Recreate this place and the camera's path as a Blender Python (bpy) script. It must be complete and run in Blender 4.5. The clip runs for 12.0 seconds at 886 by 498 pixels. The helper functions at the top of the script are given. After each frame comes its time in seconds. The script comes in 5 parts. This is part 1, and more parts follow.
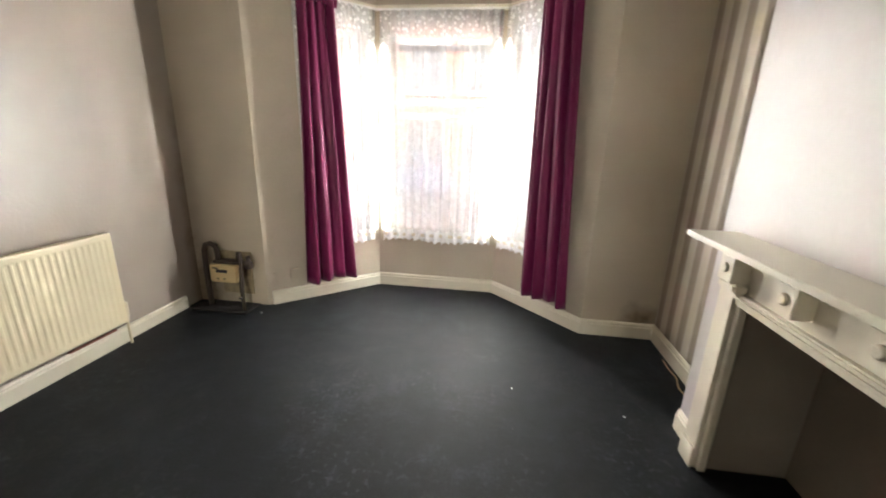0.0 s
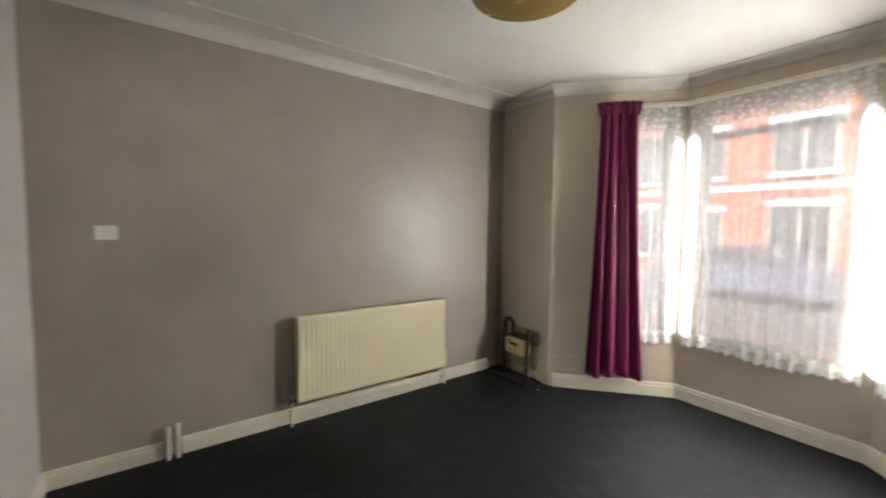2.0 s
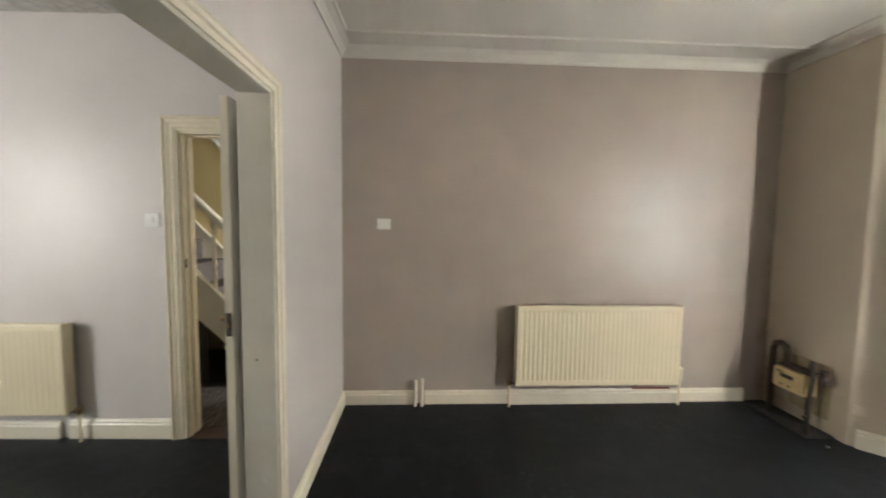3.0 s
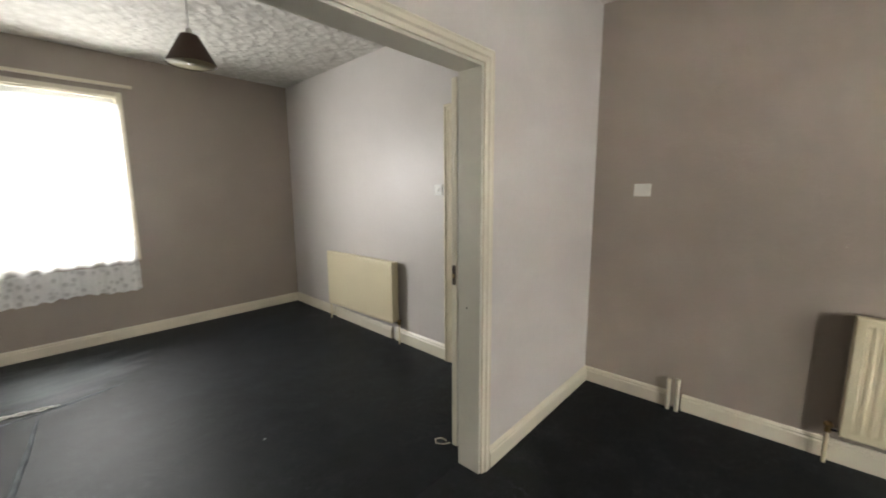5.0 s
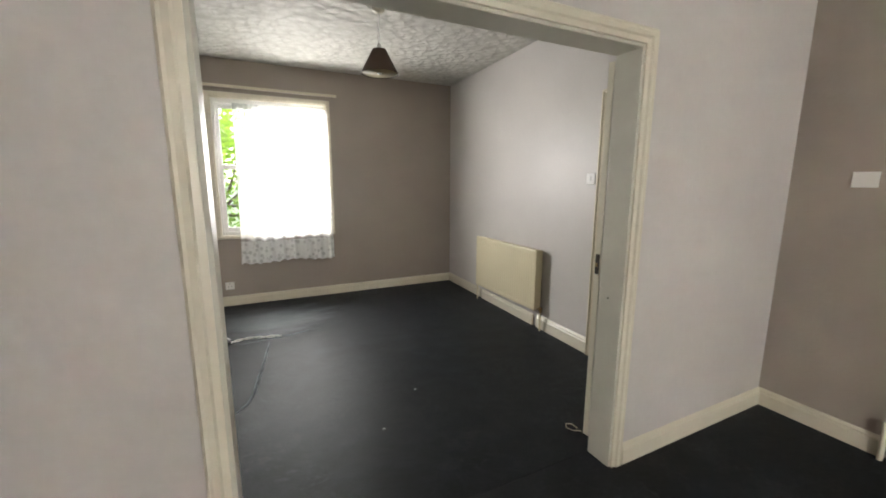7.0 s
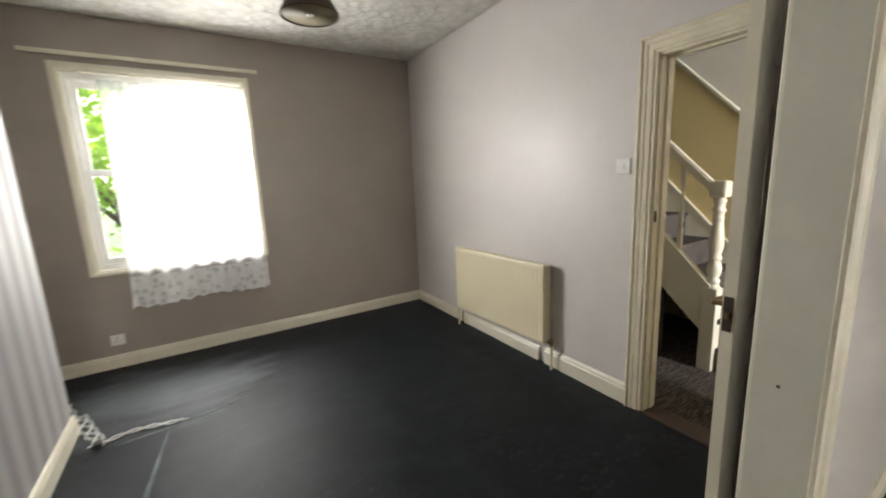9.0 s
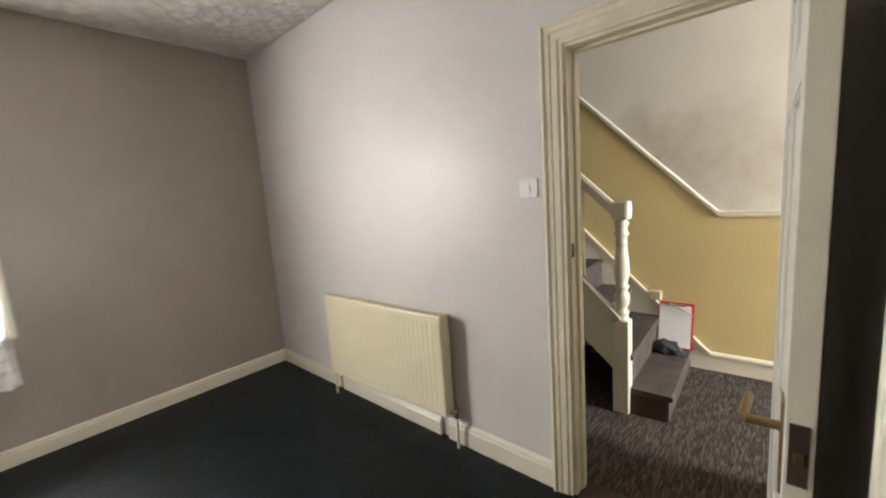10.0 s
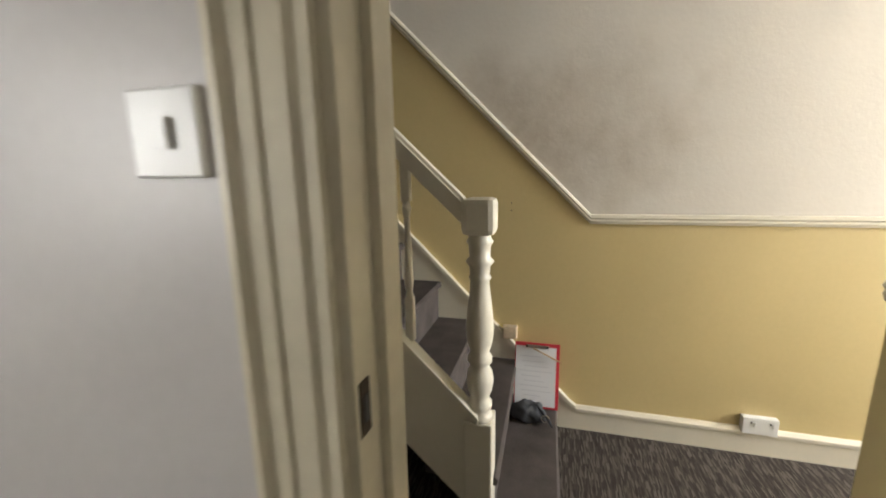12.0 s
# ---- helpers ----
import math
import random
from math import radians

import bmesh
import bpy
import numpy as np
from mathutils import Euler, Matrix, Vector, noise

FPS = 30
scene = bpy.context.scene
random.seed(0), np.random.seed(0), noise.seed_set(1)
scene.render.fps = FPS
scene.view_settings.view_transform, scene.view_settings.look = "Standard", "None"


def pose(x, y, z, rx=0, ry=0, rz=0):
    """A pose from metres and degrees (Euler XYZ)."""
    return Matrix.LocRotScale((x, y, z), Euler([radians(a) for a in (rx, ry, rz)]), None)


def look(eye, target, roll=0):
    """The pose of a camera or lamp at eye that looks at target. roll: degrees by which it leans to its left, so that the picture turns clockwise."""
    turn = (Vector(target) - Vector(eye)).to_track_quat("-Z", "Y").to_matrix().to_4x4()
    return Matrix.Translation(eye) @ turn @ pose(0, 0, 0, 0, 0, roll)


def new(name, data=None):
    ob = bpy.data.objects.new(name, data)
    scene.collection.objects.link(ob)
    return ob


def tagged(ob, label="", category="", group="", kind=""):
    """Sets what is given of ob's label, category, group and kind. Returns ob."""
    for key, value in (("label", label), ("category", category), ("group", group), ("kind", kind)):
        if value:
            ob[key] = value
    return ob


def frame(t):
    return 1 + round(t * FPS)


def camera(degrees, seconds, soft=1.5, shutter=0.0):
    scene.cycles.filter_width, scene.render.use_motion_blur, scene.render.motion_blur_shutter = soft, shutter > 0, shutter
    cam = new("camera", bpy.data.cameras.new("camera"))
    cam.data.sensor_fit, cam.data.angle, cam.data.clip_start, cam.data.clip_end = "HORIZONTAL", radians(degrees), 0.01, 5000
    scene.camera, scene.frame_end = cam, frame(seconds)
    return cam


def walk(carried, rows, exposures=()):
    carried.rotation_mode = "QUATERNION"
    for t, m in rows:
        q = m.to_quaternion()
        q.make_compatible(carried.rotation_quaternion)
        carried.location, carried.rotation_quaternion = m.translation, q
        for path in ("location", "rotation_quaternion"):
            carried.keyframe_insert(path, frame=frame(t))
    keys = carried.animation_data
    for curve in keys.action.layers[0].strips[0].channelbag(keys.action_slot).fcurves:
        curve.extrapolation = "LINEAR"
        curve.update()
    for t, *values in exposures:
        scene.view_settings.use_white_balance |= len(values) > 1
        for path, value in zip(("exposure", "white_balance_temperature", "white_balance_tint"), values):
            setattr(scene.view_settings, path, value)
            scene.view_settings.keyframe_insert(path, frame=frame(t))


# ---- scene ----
cam = camera(98.0, 12.0, soft=1.8, shutter=0.35)
PATH = [
    (0, (-0.023, 0.022, 1.46), (-0.264, 1.93, 0.911), 1.8),
    (0.5, (0.059, 0.17, 1.461), (-0.51, 2.031, 1.002), 1.5),
    (1, (0.171, 0.21, 1.491), (-0.784, 1.939, 1.18), 1.5),
    (1.5, (0.236, 0.129, 1.483), (-1.004, 1.689, 1.318), 0.5),
    (2, (0.36, 0.079, 1.492), (-1.262, 1.242, 1.366), 0.6),
    (2.5, (0.38, 0.047, 1.478), (-1.509, 0.693, 1.343), 0.8),
    (3, (0.408, 0.1, 1.461), (-1.584, 0.201, 1.312), 0.8),
    (5, (0.21, 0.529, 1.427), (-1.261, -0.793, 1.129), -0.3),
    (5.5, (0.211, 0.601, 1.422), (-1.024, -0.939, 1.102), 0.3),
    (6, (0.258, 0.684, 1.415), (-0.808, -0.979, 1.103), 0.2),
    (6.5, (0.278, 0.733, 1.411), (-0.609, -1.029, 1.086), 0.5),
    (8.5, (0.157, -0.042, 1.397), (-0.685, -1.818, 1.027), 0.0),
    (9, (-0.043, -0.301, 1.408), (-1.105, -1.958, 1.052), -2.4),
    (9.5, (-0.295, -0.559, 1.423), (-1.599, -2.047, 1.129), -3.9),
    (10, (-0.539, -0.807, 1.433), (-2.056, -2.08, 1.157), -4.1),
    (10.5, (-0.837, -0.983, 1.399), (-2.56, -1.959, 1.118), -3.6),
    (11, (-1.189, -1.12, 1.389), (-3.01, -1.888, 1.082), -3.0),
    (11.5, (-1.499, -1.216, 1.388), (-3.367, -1.844, 1.047), -2.0),
    (12, (-1.82, -1.254, 1.392), (-3.714, -1.774, 1.017), -1.0),
]
walk(cam, [(t, look(eye, target, roll)) for t, eye, target, roll in PATH],
     [(0.0, 3.6), (0.5, 3.6), (1.0, 3.42), (1.5, 3.1), (2.0, 2.98), (2.5, 3.05), (3.0, 3.33), (5.0, 3.17), (6.5, 3.12), (8.5, 3.22), (9.5, 3.35), (10.0, 3.47), (10.5, 3.5), (11.0, 3.28), (11.5, 3.15), (12.0, 2.95)])


# ---- light ----
def build_world():
    w = bpy.data.worlds.new("sky")
    w.use_nodes = True
    n, l = w.node_tree.nodes, w.node_tree.links
    sky = n.new("ShaderNodeTexSky")
    sky.sky_type, sky.sun_disc = "NISHITA", False
    sky.sun_elevation, sky.sun_rotation = radians(48), radians(200)
    sky.air_density, sky.dust_density = 1.0, 3.5
    # thin overcast: the blue is mostly washed out
    hsv = n.new("ShaderNodeHueSaturation")
    hsv.inputs["Saturation"].default_value = 0.35
    l.new(sky.outputs[0], hsv.inputs["Color"])
    l.new(hsv.outputs[0], n["Background"].inputs[0])
    n["Background"].inputs[1].default_value = 0.125
    scene.world = w
    sun = new("sun", bpy.data.lights.new("sun", "SUN"))
    sun.data.energy, sun.data.angle, sun.data.color = 0.6, radians(20), (1.0, 0.96, 0.9)
    sun.matrix_world = look((0, 0, 0), (-0.25, 0.62, -0.75))


def window_light(name, m, wide, high, watts, spread=180.0, colour=(0.96, 0.985, 1.0)):
    """An area lamp in a window's opening that stands in for the bright sky; it faces along -z of m."""
    lamp = bpy.data.lights.new(name, "AREA")
    lamp.shape, lamp.size, lamp.size_y, lamp.energy, lamp.color = "RECTANGLE", wide, high, watts, colour
    lamp.spread = radians(spread)
    new(name, lamp).matrix_world = m


build_world()
FRONT_WATTS, REAR_WATTS, HALL_WATTS = 12.5, 8.6, 25.5
# upright strips of daylight at the edges of the bay's three openings, behind the dense lace borders
for x, y, dx, dy, share in ((-1.154, 3.565, 0.6715, -0.741, 0.08), (-1.045, 3.607, 0, -1, 0.23), (-0.065, 3.607, 0, -1, 0.25), (0.038, 3.564, -0.7145, -0.70, 0.48)):
    window_light("bay_daylight", look((x, y, 1.38), (x + dx, y + dy, 1.38)), 0.04, 1.62, FRONT_WATTS * share, 155.0, (1.0, 0.98, 0.93))
window_light("rear_sky", look((-0.06, -4.425, 1.58), (-0.95, -2.0, 1.32)), 0.68, 1.12, REAR_WATTS, 135.0, (1.0, 0.985, 0.955))
window_light("hall_door_sky", look((-3.27, 3.02, 1.7), (-3.27, 0.0, 1.5)), 0.78, 1.55, HALL_WATTS)


# ---- materials ----
def surface(name, col, rough=0.5, var=0.08, big=1.5, fine=90.0, bump=0.1, dist=0.002, metallic=0.0, spec=0.5,
            rough_var=0.08, stretch=(1, 1, 1)):
    """Plain paint, metal or plastic: a base colour with blotches and grain, fine relief and uneven gloss."""
    m = bpy.data.materials.new(name)
    m.use_nodes = True
    n, l = m.node_tree.nodes, m.node_tree.links
    p = n["Principled BSDF"]
    co = n.new("ShaderNodeTexCoord")
    mp = n.new("ShaderNodeMapping")
    mp.inputs["Scale"].default_value = stretch
    l.new(co.outputs["Object"], mp.inputs[0])
    a, b = n.new("ShaderNodeTexNoise"), n.new("ShaderNodeTexNoise")
    for t, s, d in ((a, big, 5), (b, fine, 3)):
        t.inputs["Scale"].default_value, t.inputs["Detail"].default_value = s, d
        l.new(mp.outputs[0], t.inputs["Vector"])
    mix = n.new("ShaderNodeMath")
    mix.operation = "MULTIPLY_ADD"
    mix.inputs[1].default_value = 0.35
    l.new(b.outputs[0], mix.inputs[0])
    l.new(a.outputs[0], mix.inputs[2])
    ramp = n.new("ShaderNodeValToRGB")
    ramp.color_ramp.elements[0].position, ramp.color_ramp.elements[1].position = 0.35, 1.0
    ramp.color_ramp.elements[0].color = (*[c * (1 - var) for c in col], 1)
    ramp.color_ramp.elements[1].color = (*[min(1, c * (1 + var)) for c in col], 1)
    l.new(mix.outputs[0], ramp.inputs[0])
    l.new(ramp.outputs[0], p.inputs["Base Color"])
    rr = n.new("ShaderNodeMapRange")
    rr.inputs[3].default_value, rr.inputs[4].default_value = max(0.02, rough - rough_var), min(1, rough + rough_var)
    l.new(a.outputs[0], rr.inputs[0])
    l.new(rr.outputs[0], p.inputs["Roughness"])
    p.inputs["Metallic"].default_value, p.inputs["Specular IOR Level"].default_value = metallic, spec
    if bump:
        bm_ = n.new("ShaderNodeBump")
        bm_.inputs["Strength"].default_value, bm_.inputs["Distance"].default_value = bump, dist
        l.new(mix.outputs[0], bm_.inputs["Height"])
        l.new(bm_.outputs[0], p.inputs["Normal"])
    return m


LILAC = surface("pale_lilac_paint", (0.580, 0.545, 0.520), 0.42, 0.07, 1.2, 45, 0.3, 0.004, spec=0.4, rough_var=0.14)
BEIGE = surface("beige_paint", (0.47, 0.405, 0.315), 0.5, 0.08, 1.5, 45, 0.25, 0.004)
WHITE_CEIL = surface("ceiling_white", (0.56, 0.54, 0.49), 0.8, 0.05, 1.0, 60, 0.2)
OLD_CREAM = surface("aged_cream_paint", (0.67, 0.60, 0.45), 0.42, 0.12, 5, 40, 0.2, 0.003)
GLOSS = surface("cream_gloss_paint", (0.70, 0.65, 0.53), 0.35, 0.06, 3, 40, 0.12, 0.002)
RAD_CREAM = surface("cream_radiator_enamel", (0.72, 0.64, 0.45), 0.38, 0.04, 3, 60, 0.05)
YELLOW = surface("yellow_hall_paint", (0.60, 0.478, 0.235), 0.5, 0.07, 1.4, 50, 0.25, 0.003)
BRICK = surface("red_brick", (0.36, 0.13, 0.08), 0.85, 0.25, 3, 30, 0.2)
ASPHALT = surface("asphalt", (0.06, 0.06, 0.062), 0.9, 0.2, 1, 60, 0.3)


def pattern(name, build, rough=0.6, spec=0.4):
    """A material whose base colour and height come from build(nodes, links, coordinates)."""
    m = bpy.data.materials.new(name)
    m.use_nodes = True
    n, l = m.node_tree.nodes, m.node_tree.links
    p, co = n["Principled BSDF"], n.new("ShaderNodeTexCoord")
    p.inputs["Roughness"].default_value, p.inputs["Specular IOR Level"].default_value = rough, spec
    build(n, l, co.outputs["Object"], p)
    return m


def ramp_of(n, stops, interpolation="LINEAR"):
    r = n.new("ShaderNodeValToRGB")
    r.color_ramp.interpolation = interpolation
    while len(r.color_ramp.elements) < len(stops):
        r.color_ramp.elements.new(0.5)
    for e, (pos, col) in zip(r.color_ramp.elements, stops):
        e.position, e.color = pos, (*col, 1)
    return r


def noise_of(n, l, co, scale, detail=4, stretch=None):
    t = n.new("ShaderNodeTexNoise")
    t.inputs["Scale"].default_value, t.inputs["Detail"].default_value = scale, detail
    if stretch:
        mp = n.new("ShaderNodeMapping")
        mp.inputs["Scale"].default_value = stretch
        l.new(co, mp.inputs[0])
        co = mp.outputs[0]
    l.new(co, t.inputs["Vector"])
    return t


def bump_of(n, l, height, p, strength, dist):
    b = n.new("ShaderNodeBump")
    b.inputs["Strength"].default_value, b.inputs["Distance"].default_value = strength, dist
    l.new(height, b.inputs["Height"])
    l.new(b.outputs[0], p.inputs["Normal"])


def stripes(period, light, dark, shine):
    """Wallpaper with upright stripes of two tones, one shinier than the other."""
    def build(n, l, co, p):
        w = n.new("ShaderNodeTexWave")
        w.bands_direction, w.wave_profile = "Y", "SIN"
        w.inputs["Scale"].default_value, w.inputs["Distortion"].default_value = math.tau / 20 / period, 0.0
        l.new(co, w.inputs["Vector"])
        r = ramp_of(n, [(0.3, dark), (0.62, light)])
        l.new(w.outputs["Fac"], r.inputs[0])
        grime = noise_of(n, l, co, 1.6, 5)
        mix = n.new("ShaderNodeMix")
        mix.data_type, mix.blend_type = "RGBA", "MULTIPLY"
        mix.inputs[0].default_value = 0.25
        l.new(r.outputs[0], mix.inputs[6])
        l.new(grime.outputs[0], mix.inputs[7])
        l.new(mix.outputs[2], p.inputs["Base Color"])
        rr = n.new("ShaderNodeMapRange")
        rr.inputs[3].default_value, rr.inputs[4].default_value = shine + 0.18, shine
        l.new(w.outputs["Fac"], rr.inputs[0])
        l.new(rr.outputs[0], p.inputs["Roughness"])
        add = n.new("ShaderNodeMath")
        add.operation = "MULTIPLY_ADD"
        add.inputs[1].default_value = 0.3
        l.new(noise_of(n, l, co, 60, 3).outputs[0], add.inputs[0])
        l.new(w.outputs["Fac"], add.inputs[2])
        bump_of(n, l, add.outputs[0], p, 0.25, 0.004)
    return build


STRIPE_FRONT = pattern("striped_wallpaper_beige", stripes(0.17, (0.60, 0.53, 0.44), (0.34, 0.275, 0.215), 0.42))
STRIPE_REAR = pattern("striped_wallpaper_silver", stripes(0.165, (0.40, 0.39, 0.385), (0.30, 0.285, 0.28), 0.54))


def artex(n, l, co, p):
    """Swirled textured ceiling coat."""
    v = n.new("ShaderNodeTexVoronoi")
    v.inputs["Scale"].default_value = 13
    warp = noise_of(n, l, co, 9, 3)
    add = n.new("ShaderNodeMix")
    add.data_type, add.blend_type = "RGBA", "LINEAR_LIGHT"
    add.inputs[0].default_value = 0.035
    l.new(co, add.inputs[6])
    l.new(warp.outputs["Color"], add.inputs[7])
    l.new(add.outputs[2], v.inputs["Vector"])
    r = ramp_of(n, [(0.0, (0.63, 0.61, 0.565)), (0.9, (0.50, 0.48, 0.435))])
    l.new(v.outputs["Distance"], r.inputs[0])
    l.new(r.outputs[0], p.inputs["Base Color"])
    mul = n.new("ShaderNodeMath")
    mul.operation = "MULTIPLY_ADD"
    mul.inputs[1].default_value = 0.3
    l.new(noise_of(n, l, co, 38, 4).outputs[0], mul.inputs[0])
    l.new(v.outputs["Distance"], mul.inputs[2])
    bump_of(n, l, mul.outputs[0], p, 0.8, 0.024)


ARTEX = pattern("textured_ceiling_coat", artex, 0.75)


def worn_carpet(n, l, co, p, dust_sheen=None):
    """Black pile with lint, flattened paths and dusty scuffs."""
    big, mid, fine = noise_of(n, l, co, 1.3, 6), noise_of(n, l, co, 6.5, 8), noise_of(n, l, co, 220, 2)
    tuft = noise_of(n, l, co, 55, 5)
    r = ramp_of(n, [(0.38, (0.0009, 0.0012, 0.0017)), (0.52, (0.0031, 0.0041, 0.0056)), (0.64, (0.0110, 0.0137, 0.0176)), (0.8, (0.038, 0.044, 0.053))])
    total = None
    for tex, share in ((big, 0.34), (mid, 0.40), (tuft, 0.26)):
        mul = n.new("ShaderNodeMath")
        mul.operation = "MULTIPLY_ADD"
        mul.inputs[1].default_value, mul.inputs[2].default_value = share, 0.0
        l.new(tex.outputs[0], mul.inputs[0])
        if total:
            l.new(total, mul.inputs[2])
        total = mul.outputs[0]
    l.new(total, r.inputs[0])
    lint = n.new("ShaderNodeTexVoronoi")
    lint.inputs["Scale"].default_value = 26
    l.new(co, lint.inputs["Vector"])
    spots = ramp_of(n, [(0.0, (0.16, 0.16, 0.16)), (0.055, (0, 0, 0))])
    l.new(lint.outputs["Distance"], spots.inputs[0])
    keep = ramp_of(n, [(0.55, (0, 0, 0)), (0.62, (1, 1, 1))])
    l.new(mid.outputs[0], keep.inputs[0])
    spot_mix = n.new("ShaderNodeMix")
    spot_mix.data_type, spot_mix.blend_type = "RGBA", "MULTIPLY"
    spot_mix.inputs[0].default_value = 1
    l.new(spots.outputs[0], spot_mix.inputs[6])
    l.new(keep.outputs[0], spot_mix.inputs[7])
    add = n.new("ShaderNodeMix")
    add.data_type, add.blend_type = "RGBA", "ADD"
    add.inputs[0].default_value = 1
    l.new(r.outputs[0], add.inputs[6])
    l.new(spot_mix.outputs[2], add.inputs[7])
    # small flattened scuffs in clusters
    where, flake = ramp_of(n, [(0.46, (0, 0, 0)), (0.62, (1, 1, 1))]), ramp_of(n, [(0.55, (0, 0, 0)), (0.66, (0.013, 0.0148, 0.017))])
    l.new(noise_of(n, l, co, 1.9, 3).outputs[0], where.inputs[0])
    l.new(noise_of(n, l, co, 31, 6).outputs[0], flake.inputs[0])
    scuff = n.new("ShaderNodeMix")
    scuff.data_type, scuff.blend_type = "RGBA", "MULTIPLY"
    scuff.inputs[0].default_value = 1
    l.new(where.outputs[0], scuff.inputs[6])
    l.new(flake.outputs[0], scuff.inputs[7])
    worn = n.new("ShaderNodeMix")
    worn.data_type, worn.blend_type = "RGBA", "ADD"
    worn.inputs[0].default_value = 1
    l.new(add.outputs[2], worn.inputs[6])
    l.new(scuff.outputs[2], worn.inputs[7])
    colour = worn.outputs[2]
    if dust_sheen:
        # pale patch round a centre: trodden plaster dust, with window sheen painted in
        centre, size = dust_sheen
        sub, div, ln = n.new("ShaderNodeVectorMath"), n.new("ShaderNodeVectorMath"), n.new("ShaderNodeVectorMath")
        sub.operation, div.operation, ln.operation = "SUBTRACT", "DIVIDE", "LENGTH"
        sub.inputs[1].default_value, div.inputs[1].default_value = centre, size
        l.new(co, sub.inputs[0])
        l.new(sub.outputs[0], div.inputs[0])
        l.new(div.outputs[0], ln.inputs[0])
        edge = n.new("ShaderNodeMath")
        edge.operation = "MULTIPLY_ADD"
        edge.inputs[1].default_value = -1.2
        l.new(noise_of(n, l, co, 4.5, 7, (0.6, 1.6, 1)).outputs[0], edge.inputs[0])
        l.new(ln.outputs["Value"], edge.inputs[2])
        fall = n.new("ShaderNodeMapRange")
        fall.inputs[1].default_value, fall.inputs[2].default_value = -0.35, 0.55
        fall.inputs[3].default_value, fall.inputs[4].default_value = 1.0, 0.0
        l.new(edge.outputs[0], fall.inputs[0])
        dusty_sheen = n.new("ShaderNodeMix")
        dusty_sheen.data_type = "RGBA"
        dusty_sheen.inputs[7].default_value = (0.115, 0.126, 0.135, 1)
        l.new(fall.outputs[0], dusty_sheen.inputs[0])
        l.new(colour, dusty_sheen.inputs[6])
        colour = dusty_sheen.outputs[2]
    l.new(colour, p.inputs["Base Color"])
    h = n.new("ShaderNodeMath")
    h.operation = "MULTIPLY_ADD"
    h.inputs[1].default_value = 0.4
    l.new(fine.outputs[0], h.inputs[0])
    l.new(mid.outputs[0], h.inputs[2])
    bump_of(n, l, h.outputs[0], p, 0.5, 0.008)
    p.inputs["Sheen Weight"].default_value = 0.012
    p.inputs["Sheen Tint"].default_value = (0.75, 0.88, 1.0, 1)
    p.inputs["Sheen Roughness"].default_value = 0.5


CARPET = pattern("worn_black_carpet", worn_carpet, 0.66, 0.26)
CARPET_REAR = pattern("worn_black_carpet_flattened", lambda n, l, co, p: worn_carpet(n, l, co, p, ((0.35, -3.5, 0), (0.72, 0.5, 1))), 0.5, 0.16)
CARPET_REAR.node_tree.nodes["Principled BSDF"].inputs["Sheen Weight"].default_value = 0.035
CARPET_CREASE = surface("dusty_carpet_crease", (0.12, 0.132, 0.142), 0.9, 0.55, 7, 90, 0.6, 0.004, spec=0.15)


def hall_stripes(n, l, co, p):
    """Brown carpet with broken pale stripes."""
    mp = n.new("ShaderNodeMapping")
    mp.inputs["Scale"].default_value = (0.13, 1, 1)
    l.new(co, mp.inputs[0])
    b = n.new("ShaderNodeTexVoronoi")
    b.inputs["Scale"].default_value = 170
    b.inputs["Randomness"].default_value = 0.75
    l.new(mp.outputs[0], b.inputs["Vector"])
    sep = n.new("ShaderNodeSeparateColor")
    l.new(b.outputs["Color"], sep.inputs[0])
    r = ramp_of(n, [(0.0, (0.034, 0.027, 0.023)), (0.45, (0.055, 0.044, 0.037)), (0.68, (0.075, 0.062, 0.052)), (0.92, (0.118, 0.102, 0.086))])
    l.new(sep.outputs[0], r.inputs[0])
    l.new(r.outputs[0], p.inputs["Base Color"])
    bump_of(n, l, noise_of(n, l, co, 300, 2).outputs[0], p, 0.6, 0.004)


HALL_CARPET = pattern("striped_hall_carpet", hall_stripes, 0.9, 0.2)
STAIR_CARPET = surface("grey_brown_stair_carpet", (0.085, 0.071, 0.064), 0.95, 0.35, 9, 190, 0.7, 0.006, spec=0.2)


